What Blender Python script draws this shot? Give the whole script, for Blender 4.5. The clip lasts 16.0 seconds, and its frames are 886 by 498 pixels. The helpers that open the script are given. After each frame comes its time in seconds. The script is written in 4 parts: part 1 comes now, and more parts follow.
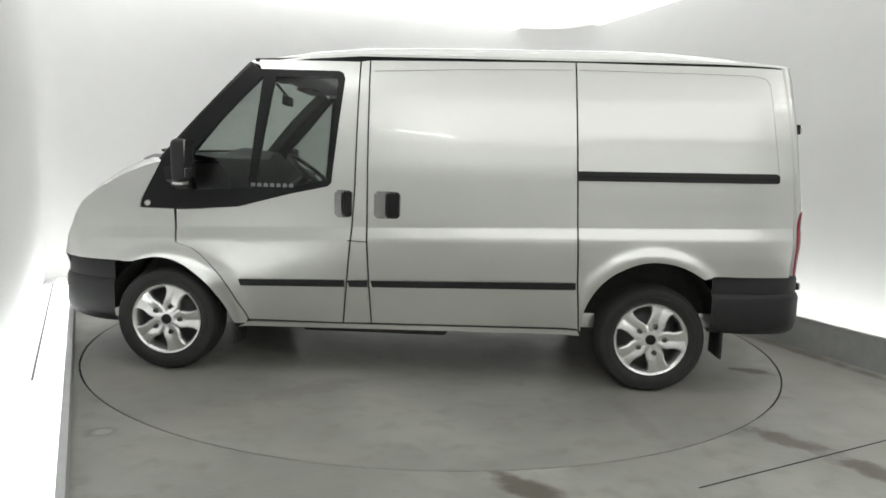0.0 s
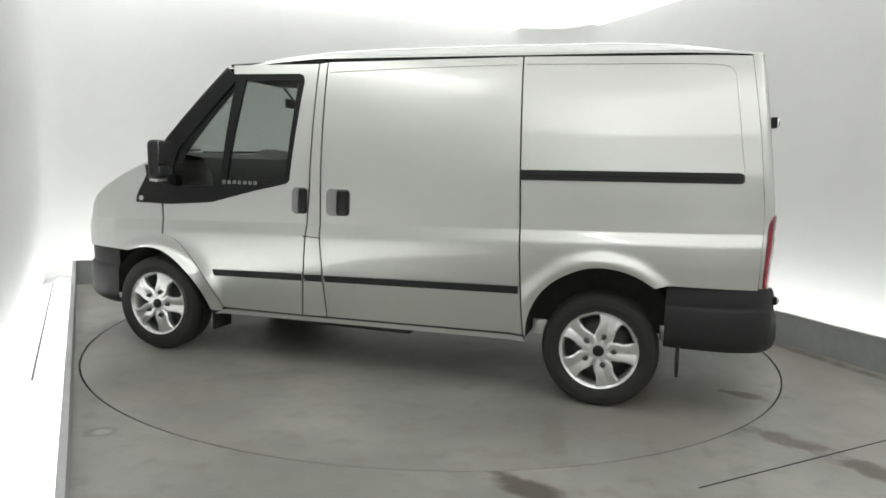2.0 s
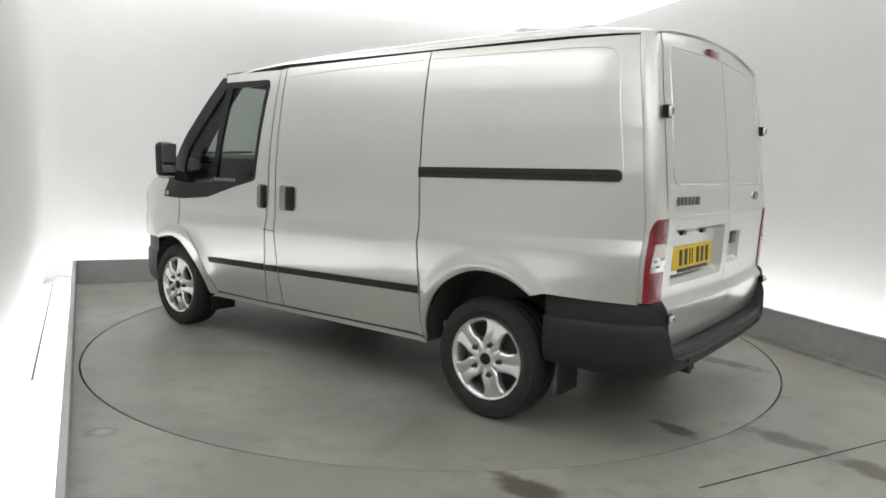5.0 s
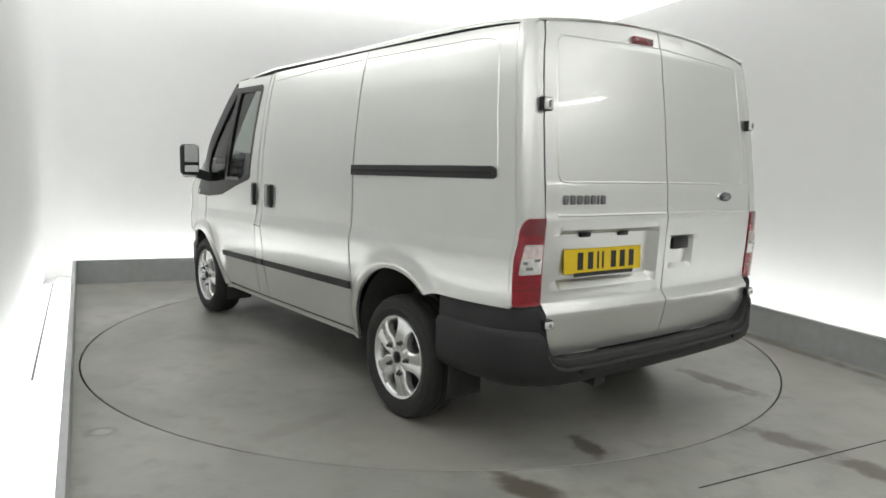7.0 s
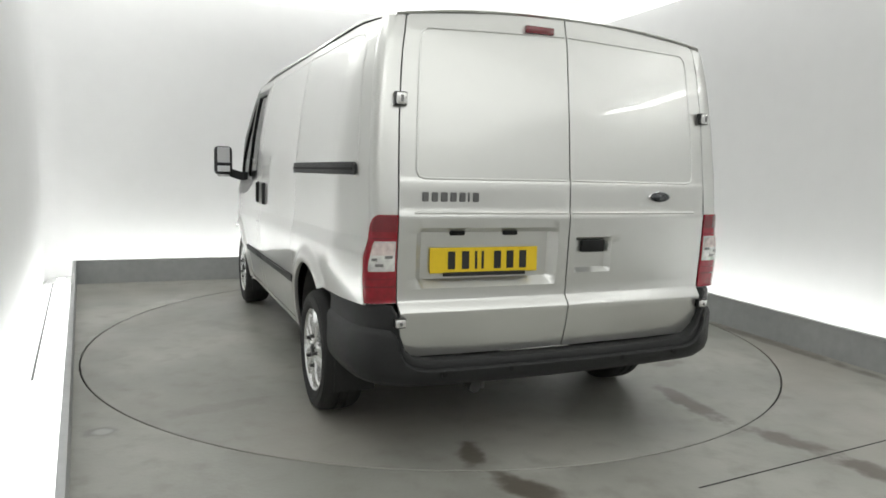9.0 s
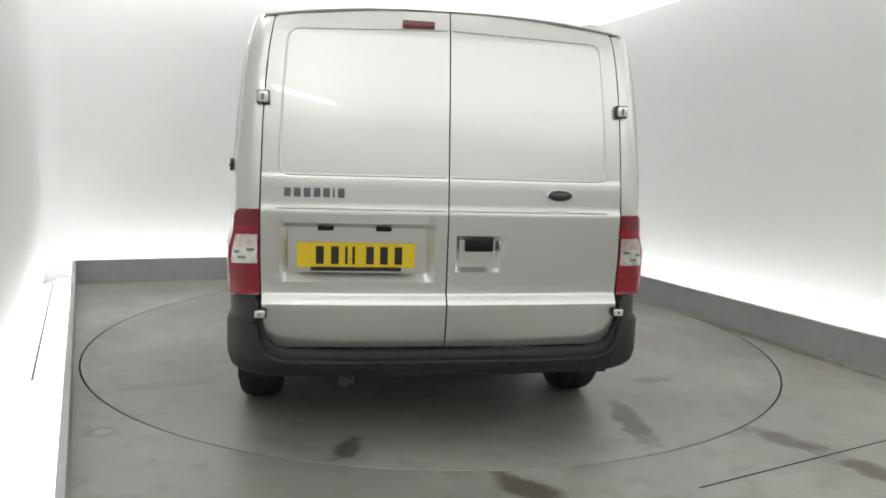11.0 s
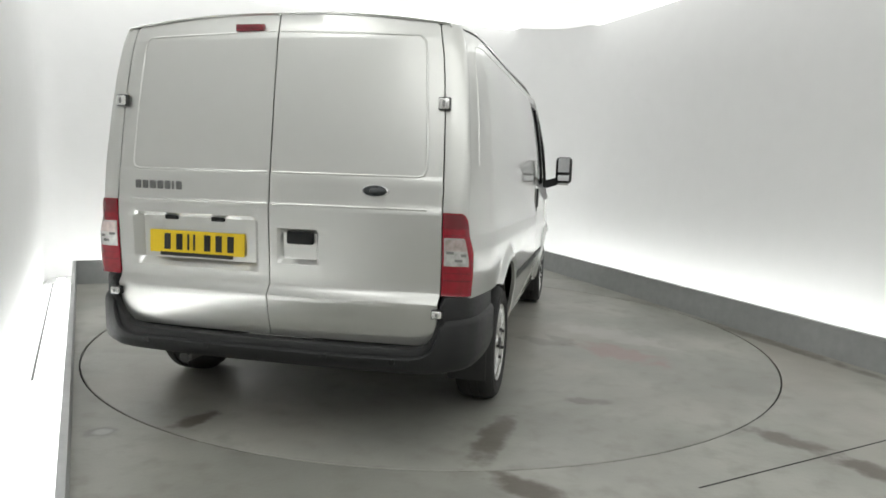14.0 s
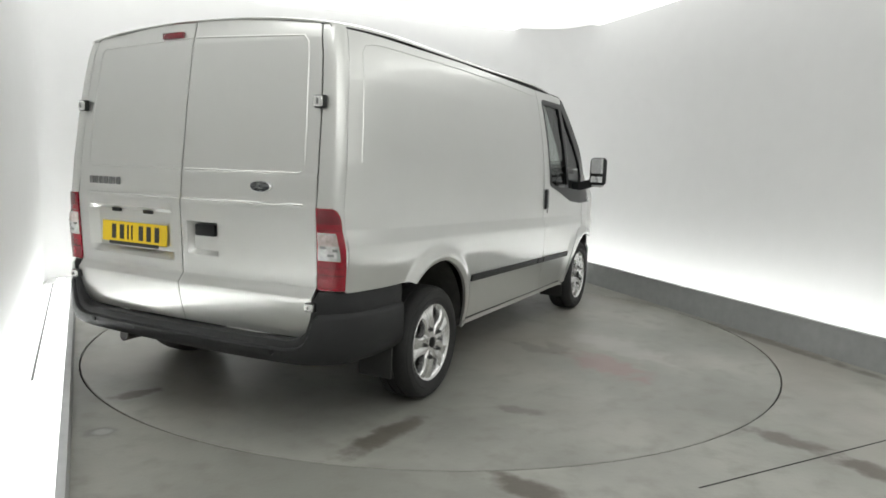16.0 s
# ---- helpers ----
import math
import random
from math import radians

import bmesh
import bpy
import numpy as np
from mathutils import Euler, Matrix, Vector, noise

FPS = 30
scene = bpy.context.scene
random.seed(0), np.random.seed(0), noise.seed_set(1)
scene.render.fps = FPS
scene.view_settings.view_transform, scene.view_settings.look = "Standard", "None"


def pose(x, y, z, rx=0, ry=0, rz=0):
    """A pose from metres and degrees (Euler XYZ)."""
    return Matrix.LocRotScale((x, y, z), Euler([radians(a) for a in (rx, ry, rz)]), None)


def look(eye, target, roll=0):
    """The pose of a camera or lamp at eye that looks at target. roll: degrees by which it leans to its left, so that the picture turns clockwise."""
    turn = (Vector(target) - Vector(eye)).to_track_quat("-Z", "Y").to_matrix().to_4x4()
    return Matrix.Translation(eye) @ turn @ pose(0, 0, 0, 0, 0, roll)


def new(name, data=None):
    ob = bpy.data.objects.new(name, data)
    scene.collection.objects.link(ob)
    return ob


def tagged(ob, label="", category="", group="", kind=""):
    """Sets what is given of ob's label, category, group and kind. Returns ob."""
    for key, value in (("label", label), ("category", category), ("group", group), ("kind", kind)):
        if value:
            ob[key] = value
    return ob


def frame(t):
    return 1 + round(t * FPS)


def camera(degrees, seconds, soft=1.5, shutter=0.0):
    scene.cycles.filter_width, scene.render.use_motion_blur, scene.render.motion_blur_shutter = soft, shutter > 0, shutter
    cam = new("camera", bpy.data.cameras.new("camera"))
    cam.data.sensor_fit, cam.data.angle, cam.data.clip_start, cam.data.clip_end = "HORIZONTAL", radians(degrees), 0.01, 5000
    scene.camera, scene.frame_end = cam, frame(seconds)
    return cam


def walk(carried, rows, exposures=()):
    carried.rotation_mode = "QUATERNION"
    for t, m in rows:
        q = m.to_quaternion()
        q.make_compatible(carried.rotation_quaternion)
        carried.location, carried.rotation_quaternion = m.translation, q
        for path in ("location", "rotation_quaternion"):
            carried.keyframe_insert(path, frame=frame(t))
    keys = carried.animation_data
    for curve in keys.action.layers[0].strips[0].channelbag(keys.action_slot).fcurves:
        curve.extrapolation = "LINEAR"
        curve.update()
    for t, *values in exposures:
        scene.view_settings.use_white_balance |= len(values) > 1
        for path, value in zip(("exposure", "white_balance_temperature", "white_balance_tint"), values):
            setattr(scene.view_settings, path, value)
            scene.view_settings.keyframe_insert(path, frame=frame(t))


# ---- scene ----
# camera: fixed on a stand, a little above a man's chest
EYE = (0.0, -5.2756, 1.3113)
yaw, pitch = radians(0.591), radians(7.060)
way = Vector((math.sin(yaw) * math.cos(pitch), math.cos(yaw) * math.cos(pitch), -math.sin(pitch)))
cam = camera(66.02, 16.0, soft=1.65)
still = look(EYE, Vector(EYE) + way, 1.718)
walk(cam, [(0.0, still), (16.0, still)])

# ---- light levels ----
# the last two levels drive an added ceiling glow and unseen fill panels
COVE, TROUGH, TUBE, CEIL_FILL, FAR = 1.62, 9.5, 11.5, 0.55, 1.22
world = bpy.data.worlds.new("world")
scene.world = world
world.use_nodes = True
world.node_tree.nodes["Background"].inputs[0].default_value = (0.02, 0.02, 0.02, 1)

# ---- materials ----


def material(name, colour, rough=0.5, metal=0.0, coat=0.0, coat_ior=1.5, spec=0.5, grain=0.0, grain_scale=30.0, bump=0.0, bump_scale=60.0, rough_var=0.0):
    m = bpy.data.materials.new(name)
    m.use_nodes = True
    nt = m.node_tree
    b = nt.nodes["Principled BSDF"]
    b.inputs["Base Color"].default_value = (*colour, 1)
    b.inputs["Roughness"].default_value = rough
    b.inputs["Metallic"].default_value = metal
    b.inputs["Coat Weight"].default_value = coat
    b.inputs["Coat Roughness"].default_value = 0.025
    b.inputs["Coat IOR"].default_value = coat_ior
    b.inputs["Specular IOR Level"].default_value = spec
    co = nt.nodes.new("ShaderNodeTexCoord")
    if grain or rough_var:
        n1 = nt.nodes.new("ShaderNodeTexNoise")
        n1.inputs["Scale"].default_value = grain_scale
        n1.inputs["Detail"].default_value = 6
        n2 = nt.nodes.new("ShaderNodeTexNoise")
        n2.inputs["Scale"].default_value = grain_scale / 12
        n2.inputs["Detail"].default_value = 3
        add = nt.nodes.new("ShaderNodeMath")
        add.operation = "ADD"
        for n, k in ((n1, 0), (n2, 1)):
            nt.links.new(co.outputs["Object"], n.inputs["Vector"])
            nt.links.new(n.outputs["Fac"], add.inputs[k])
        if grain:
            mr = nt.nodes.new("ShaderNodeMapRange")
            mr.inputs[1].default_value, mr.inputs[2].default_value = 0.6, 1.4
            mr.inputs[3].default_value, mr.inputs[4].default_value = 1 - grain, 1 + grain
            nt.links.new(add.outputs[0], mr.inputs[0])
            mul = nt.nodes.new("ShaderNodeVectorMath")
            mul.operation = "SCALE"
            mul.inputs[0].default_value = colour
            nt.links.new(mr.outputs[0], mul.inputs["Scale"])
            nt.links.new(mul.outputs[0], b.inputs["Base Color"])
        if rough_var:
            mr2 = nt.nodes.new("ShaderNodeMapRange")
            mr2.inputs[1].default_value, mr2.inputs[2].default_value = 0.6, 1.4
            mr2.inputs[3].default_value, mr2.inputs[4].default_value = rough - rough_var, rough + rough_var
            nt.links.new(add.outputs[0], mr2.inputs[0])
            nt.links.new(mr2.outputs[0], b.inputs["Roughness"])
    if bump:
        nb = nt.nodes.new("ShaderNodeTexNoise")
        nb.inputs["Scale"].default_value = bump_scale
        nb.inputs["Detail"].default_value = 4
        nt.links.new(co.outputs["Object"], nb.inputs["Vector"])
        bp = nt.nodes.new("ShaderNodeBump")
        bp.inputs["Strength"].default_value = bump
        bp.inputs["Distance"].default_value = 0.01
        nt.links.new(nb.outputs["Fac"], bp.inputs["Height"])
        nt.links.new(bp.outputs[0], b.inputs["Normal"])
    return m


def glowing(name, colour, strength):
    m = bpy.data.materials.new(name)
    m.use_nodes = True
    b = m.node_tree.nodes["Principled BSDF"]
    b.inputs["Base Color"].default_value = (0.8, 0.8, 0.8, 1)
    b.inputs["Emission Color"].default_value = (*colour, 1)
    b.inputs["Emission Strength"].default_value = strength
    return m


def glass(name, tint, rough=0.01):
    m = bpy.data.materials.new(name)
    m.use_nodes = True
    nt = m.node_tree
    nt.nodes.remove(nt.nodes["Principled BSDF"])
    tr, gl = nt.nodes.new("ShaderNodeBsdfTransparent"), nt.nodes.new("ShaderNodeBsdfGlossy")
    tr.inputs[0].default_value = (*tint, 1)
    gl.inputs["Roughness"].default_value = rough
    fr, mix = nt.nodes.new("ShaderNodeMapRange"), nt.nodes.new("ShaderNodeMixShader")
    lw, pw = nt.nodes.new("ShaderNodeLayerWeight"), nt.nodes.new("ShaderNodeMath")
    pw.operation = "POWER"
    pw.inputs[1].default_value = 4.0
    nt.links.new(lw.outputs["Facing"], pw.inputs[0])
    nt.links.new(pw.outputs[0], fr.inputs[0])
    fr.inputs[3].default_value, fr.inputs[4].default_value = 0.05, 0.8
    nt.links.new(fr.outputs[0], mix.inputs[0])
    nt.links.new(tr.outputs[0], mix.inputs[1])
    nt.links.new(gl.outputs[0], mix.inputs[2])
    nt.links.new(mix.outputs[0], nt.nodes["Material Output"].inputs[0])
    return m


def floor_material(name, stains):
    """Grey painted concrete with cloudy wear, stains and plain paler or darker patches: (x, y, turn, half length, half
    width, colour, strength).
    """
    m = bpy.data.materials.new(name)
    m.use_nodes = True
    nt = m.node_tree
    b = nt.nodes["Principled BSDF"]
    co = nt.nodes.new("ShaderNodeTexCoord")

    def tex(scale, detail, vec=None):
        n = nt.nodes.new("ShaderNodeTexNoise")
        n.inputs["Scale"].default_value, n.inputs["Detail"].default_value = scale, detail
        nt.links.new(vec or co.outputs["Object"], n.inputs["Vector"])
        return n.outputs["Fac"]

    def ramp(sock, a, z, lo, hi):
        r = nt.nodes.new("ShaderNodeMapRange")
        r.interpolation_type = "SMOOTHSTEP"
        for k, v in zip((1, 2, 3, 4), (a, z, lo, hi)):
            r.inputs[k].default_value = v
        nt.links.new(sock, r.inputs[0])
        return r.outputs[0]

    def mix(fac, a, z):
        x = nt.nodes.new("ShaderNodeMix")
        x.data_type = "RGBA"
        nt.links.new(fac, x.inputs[0])
        for s, v in ((6, a), (7, z)):
            if isinstance(v, tuple):
                x.inputs[s].default_value = (*v, 1)
            else:
                nt.links.new(v, x.inputs[s])
        return x.outputs[2]

    def arith(op, a, z):
        n = nt.nodes.new("ShaderNodeMath")
        n.operation = op
        for k, v in ((0, a), (1, z)):
            if isinstance(v, float):
                n.inputs[k].default_value = v
            else:
                nt.links.new(v, n.inputs[k])
        return n.outputs[0]

    colour = mix(ramp(tex(0.9, 4), 0.35, 0.68, 0.0, 1.0), FLOOR_A, FLOOR_B)
    colour = mix(ramp(tex(7.0, 8), 0.45, 0.75, 0.0, 0.5), colour, FLOOR_C)
    colour = mix(ramp(tex(120.0, 3), 0.5, 0.8, 0.0, 0.25), colour, FLOOR_C)
    colour = mix(ramp(tex(0.55, 3), 0.48, 0.70, 0.0, 0.7), colour, (0.325, 0.305, 0.27))
    edge = tex(9.0, 6)
    for x, y, turn, rx, ry, tone, strength in stains:
        mp = nt.nodes.new("ShaderNodeMapping")
        mp.vector_type = "TEXTURE"
        mp.inputs["Location"].default_value = (x, y, 0)
        mp.inputs["Rotation"].default_value = (0, 0, radians(turn))
        mp.inputs["Scale"].default_value = (rx, ry, 1000)
        nt.links.new(co.outputs["Object"], mp.inputs[0])
        ln = nt.nodes.new("ShaderNodeVectorMath")
        ln.operation = "LENGTH"
        nt.links.new(mp.outputs[0], ln.inputs[0])
        d = arith("ADD", ln.outputs["Value"], arith("MULTIPLY", arith("SUBTRACT", edge, 0.5), 1.7))
        colour = mix(ramp(d, 0.45, 1.1, strength, 0.0), colour, tone)
    nt.links.new(colour, b.inputs["Base Color"])
    nt.links.new(ramp(tex(1.6, 2), 0.3, 0.7, FLOOR_R[0], FLOOR_R[1]), b.inputs["Roughness"])
    bp = nt.nodes.new("ShaderNodeBump")
    bp.inputs["Strength"].default_value, bp.inputs["Distance"].default_value = 0.12, 0.01
    nt.links.new(tex(40.0, 6), bp.inputs["Height"])
    nt.links.new(bp.outputs[0], b.inputs["Normal"])
    b.inputs["Specular IOR Level"].default_value = 0.45
    return m


FLOOR_A, FLOOR_B, FLOOR_C, FLOOR_R = (0.264, 0.266, 0.240), (0.392, 0.391, 0.354), (0.215, 0.208, 0.178), (0.30, 0.44)
BROWN, RUST = (0.10, 0.085, 0.066), (0.30, 0.18, 0.165)
M = {}
M["floor"] = floor_material("painted_concrete", [
    (1.78, -2.04, -48, 0.26, 0.095, BROWN, 0.8), (2.02, -2.40, -55, 0.24, 0.10, BROWN, 0.85), (1.62, -1.45, -50, 0.16, 0.05, BROWN, 0.25),
    (0.40, -2.62, -40, 0.22, 0.10, BROWN, 0.9), (-1.555, -2.15, 20, 0.10, 0.08, (0.17, 0.17, 0.16), 0.6), (-1.555, -2.15, 20, 0.055, 0.045, (0.42, 0.43, 0.41), 0.8), (2.60, 0.06, -69, 1.1, 0.07, BROWN, 0.6), (2.95, -0.95, -69, 0.9, 0.05, BROWN, 0.45), (-2.3, 0.9, 30, 0.30, 0.10, (0.45, 0.45, 0.43), 0.5), (2.0, -1.35, -20, 0.16, 0.07, BROWN, 0.3)])
M["turntable"] = floor_material("painted_steel", [
    (-2.19, 0.71, 160, 0.15, 0.075, BROWN, 0.85), (-1.97, -0.77, 174, 0.40, 0.085, BROWN, 0.75),
    (-0.18, -1.42, 56, 0.42, 0.20, RUST, 0.62), (0.05, -1.0, 30, 0.22, 0.09, BROWN, 0.35), (-1.30, -1.22, 100, 0.16, 0.06, BROWN, 0.45), (-0.05, -0.86, 62, 0.26, 0.10, BROWN, 0.4), (0.35, -1.35, 62, 0.55, 0.22, (0.46, 0.46, 0.44), 0.45), (-0.7, 0.5, 15, 0.5, 0.25, (0.20, 0.195, 0.175), 0.4),
    (0.6, 1.5, 40, 0.4, 0.12, BROWN, 0.2), (-1.2, 1.7, 100, 0.35, 0.08, BROWN, 0.2)])
M["wall"] = material("white_wall_paint", (0.74, 0.74, 0.74), 0.75, grain=0.02, grain_scale=6, bump=0.04, bump_scale=90)
M["ceiling"] = material("white_ceiling_paint", (0.86, 0.86, 0.86), 0.8, grain=0.03, grain_scale=8)
M["kerb"] = material("grey_painted_upstand", (0.40, 0.41, 0.41), 0.55, grain=0.12, grain_scale=14, bump=0.08, bump_scale=50)
M["joint"] = material("black_joint", (0.02, 0.02, 0.02), 0.8, grain=0.2, grain_scale=40)
# glow of the fill panels added over the near end
M["far"] = glowing("fill_panel_glow", (0.985, 1.0, 0.968), FAR)
# glow added to the ceiling, which is no lamp, for even fill
M["soft"] = glowing("ceiling_fill_glow", (0.985, 1.0, 0.968), CEIL_FILL)
M["cove"] = glowing("cove_diffuser", (0.985, 1.0, 0.968), COVE)
# left lights set brighter and right ones dimmer to balance the two walls
M["cove_left"], M["cove_right"] = glowing("bright_cove_diffuser", (0.985, 1.0, 0.968), COVE * 1.45), glowing("dim_cove_diffuser", (0.985, 1.0, 0.968), COVE * 0.72)
M["trough_left"] = glowing("bright_trough_tube", (0.985, 1.0, 0.968), TROUGH * 1.25)
M["trough_right"] = glowing("dim_trough_tube", (0.985, 1.0, 0.968), TROUGH * 0.86)
M["trough"] = glowing("trough_tube", (0.985, 1.0, 0.968), TROUGH)
M["tube"] = glowing("tube_light", (0.985, 1.0, 0.97), TUBE)
M["paint"] = material("silver_paint", (0.685, 0.689, 0.669), 0.31, metal=0.86, coat=1.0, coat_ior=1.65, grain=0.012, grain_scale=14)
M["plastic"] = material("black_bumper_plastic", (0.019, 0.0195, 0.0205), 0.48, spec=0.35, grain=0.15, grain_scale=120, bump=0.15, bump_scale=700)
M["trim"] = material("black_trim", (0.009, 0.0095, 0.01), 0.28, spec=0.3, grain=0.1, grain_scale=80)
# near-black put into gaps and hollows, where shade falls
M["gap"] = material("gap_black", (0.012, 0.012, 0.012), 0.8, grain=0.1, grain_scale=30)
M["under"] = material("underbody", (0.06, 0.058, 0.055), 0.7, grain=0.35, grain_scale=25, bump=0.2, bump_scale=80)
M["rubber"] = material("tyre_rubber", (0.020, 0.020, 0.020), 0.7, grain=0.25, grain_scale=60, bump=0.2, bump_scale=300)
M["alloy"] = material("alloy", (0.80, 0.80, 0.80), 0.27, metal=0.82, coat=0.3, grain=0.05, grain_scale=40)
M["drum"] = material("brake_dark", (0.05, 0.05, 0.05), 0.5, metal=0.5, grain=0.2, grain_scale=40)
M["chrome"] = material("chrome", (0.75, 0.75, 0.76), 0.12, metal=1.0, rough_var=0.03, grain_scale=60)
M["hinge"] = material("painted_hinge", (0.78, 0.78, 0.77), 0.25, metal=0.8, coat=0.4, grain=0.1, grain_scale=60)
M["dish"] = material("handle_dish", (0.33, 0.33, 0.33), 0.25, metal=0.7, coat=0.5, grain=0.1, grain_scale=40)
M["red"] = material("red_lens", (0.27, 0.003, 0.015), 0.20, coat=0.8, spec=0.4, grain=0.3, grain_scale=45, bump=0.2, bump_scale=90)
M["darkred"] = material("dark_red_lens", (0.17, 0.004, 0.013), 0.15, coat=1.0, grain=0.15, grain_scale=160)
M["clear"] = material("clear_lens", (0.74, 0.73, 0.72), 0.14, metal=0.55, coat=1.0, grain=0.55, grain_scale=34, bump=0.6, bump_scale=26)
M["pink"] = material("pale_amber_lens", (0.60, 0.50, 0.48), 0.15, metal=0.35, coat=1.0, grain=0.5, grain_scale=35, bump=0.35, bump_scale=30)
M["yellow"] = material("yellow_plate", (0.80, 0.56, 0.015), 0.6, coat=0.0, grain=0.04, grain_scale=50)
M["ink"] = material("black_ink", (0.015, 0.015, 0.015), 0.5, grain=0.05, grain_scale=50)
M["badge"] = material("dark_badge", (0.03, 0.035, 0.04), 0.25, coat=0.8, grain=0.1, grain_scale=60)
M["lettering"] = material("grey_lettering", (0.20, 0.20, 0.20), 0.3, metal=0.7, grain=0.1, grain_scale=90)
M["decal"] = material("pale_decal", (0.22, 0.225, 0.225), 0.5, grain=0.1, grain_scale=90)
M["glass"] = glass("side_glass", (0.52, 0.56, 0.54))
M["screen"] = glass("windscreen_glass", (0.72, 0.76, 0.74))
M["mirror"] = material("mirror_glass", (0.6, 0.61, 0.62), 0.03, metal=1.0, rough_var=0.01, grain_scale=20)
M["cabin"] = material("dark_cabin_plastic", (0.035, 0.037, 0.038), 0.6, grain=0.15, grain_scale=60)
M["cloth"] = material("grey_seat_cloth", (0.07, 0.072, 0.075), 0.9, grain=0.3, grain_scale=200, bump=0.3, bump_scale=400)

# ---- mesh helpers ----


def part(name, bm, mat, parent=None, label="", smooth=True, sharp=38):
    me = bpy.data.meshes.new(name)
    bm.to_mesh(me)
    bm.free()
    me.materials.append(mat)
    me.polygons.foreach_set("use_smooth", [smooth] * len(me.polygons))
    if smooth:
        me.set_sharp_from_angle(angle=radians(sharp))
    ob = new(name, me)
    ob.parent = parent
    if label:
        tagged(ob, label)
    return ob


def share(ob, name, m, parent):
    """Another object on the same mesh."""
    c = new(name, ob.data)
    c.parent, c.matrix_local = parent, m
    return c


def box(x0, x1, y0, y1, z0, z1, bevel=0.0, segments=2, bm=None):
    bm = bm or bmesh.new()
    made = bmesh.ops.create_cube(bm, size=1.0)["verts"]
    bmesh.ops.transform(bm, matrix=Matrix.Translation(((x0 + x1) / 2, (y0 + y1) / 2, (z0 + z1) / 2)) @ Matrix.Diagonal((x1 - x0, y1 - y0, z1 - z0, 1)), verts=made)
    if bevel:
        edges = list({e for v in made for e in v.link_edges})
        bmesh.ops.bevel(bm, geom=edges, offset=bevel, segments=segments, profile=0.5, affect="EDGES")
    return bm


def tube(p, q, r, sides=12, bm=None, r2=None):
    bm = bm or bmesh.new()
    p, q = Vector(p), Vector(q)
    turn = (q - p).to_track_quat("Z", "Y").to_matrix().to_4x4()
    bmesh.ops.create_cone(bm, cap_ends=True, segments=sides, radius1=r, radius2=r if r2 is None else r2, depth=(q - p).length,
                          matrix=Matrix.Translation((p + q) / 2) @ turn)
    return bm


def revolve(profile, sides, bm=None):
    """Profile of (radius, along) turned round the y axis; closed where the radius is 0."""
    bm = bm or bmesh.new()
    rings = []
    for r, a in profile:
        if r == 0:
            rings.append([bm.verts.new((0, a, 0))])
        else:
            rings.append([bm.verts.new((r * math.cos(k * math.tau / sides), a, r * math.sin(k * math.tau / sides))) for k in range(sides)])
    for a, b in zip(rings, rings[1:]):
        for k in range(sides):
            j = (k + 1) % sides
            f = [a[k % len(a)], a[j % len(a)], b[j % len(b)], b[k % len(b)]]
            f = list(dict.fromkeys(f))
            if len(f) > 2:
                bm.faces.new(f)
    bmesh.ops.recalc_face_normals(bm, faces=bm.faces)
    return bm


def loft(rows, closed=False, caps=False):
    bm = bmesh.new()
    rings = [[bm.verts.new(p) for p in row] for row in rows]
    n = len(rings[0])
    for a, b in zip(rings, rings[1:]):
        for k in range(n if closed else n - 1):
            j = (k + 1) % n
            bm.faces.new((a[k], a[j], b[j], b[k]))
    if caps and closed:
        bm.faces.new(rings[0][::-1])
        bm.faces.new(rings[-1])
    bmesh.ops.recalc_face_normals(bm, faces=bm.faces)
    return bm


def panel(outline, place, inward, step=0.06, us=(), vs=(), depth=0.018, slant=0.0):
    """A sheet-metal panel: a flat outline (u, v), cut into a grid, laid on a surface by place(u, v), its rim turned in."""
    bm = bmesh.new()
    bm.faces.new([bm.verts.new((u, 0, v)) for u, v in outline])
    lo_u, hi_u = min(p[0] for p in outline), max(p[0] for p in outline)
    lo_v, hi_v = min(p[1] for p in outline), max(p[1] for p in outline)
    cuts = [((1, 0, 0), u) for u in [*np.arange(math.ceil(lo_u / step) * step, hi_u, step), *us] if lo_u < u < hi_u]
    cuts += [((0, 0, 1), v) for v in [*np.arange(math.ceil(lo_v / step) * step, hi_v, step), *vs] if lo_v - 0.08 < v < hi_v + 0.08]
    for axis, at in cuts:
        lean = Vector((slant, 0, 1)).normalized() if axis == (0, 0, 1) else Vector(axis)
        bmesh.ops.bisect_plane(bm, geom=[*bm.verts, *bm.edges, *bm.faces], dist=1e-4, plane_co=Vector(axis) * float(at), plane_no=lean)
    for v in bm.verts:
        v.co = place(v.co.x, v.co.z)
    bmesh.ops.recalc_face_normals(bm, faces=bm.faces)
    bm.normal_update()
    if sum(f.normal.dot(Vector(inward)) * f.calc_area() for f in bm.faces) > 0:
        bmesh.ops.reverse_faces(bm, faces=bm.faces)
    if depth:
        rim = [e for e in bm.edges if e.is_boundary]
        made = bmesh.ops.extrude_edge_only(bm, edges=rim)["geom"]
        bmesh.ops.translate(bm, verts=[g for g in made if isinstance(g, bmesh.types.BMVert)], vec=Vector(inward) * depth)
    return bm


def ease(a, b, x):
    k = min(1.0, max(0.0, (x - a) / (b - a)))
    return k * k * (3 - 2 * k)


# ---- the booth ----
A, B = Vector((-3.625, 1.550)), Vector((1.378, 3.572))
LEFT_END, RIGHT_END = Vector((-1.055, -3.416)), Vector((3.951, -3.313))
R_TABLE = 2.4727
CEIL = 3.12


def unit(p, q):
    return (q - p).normalized()


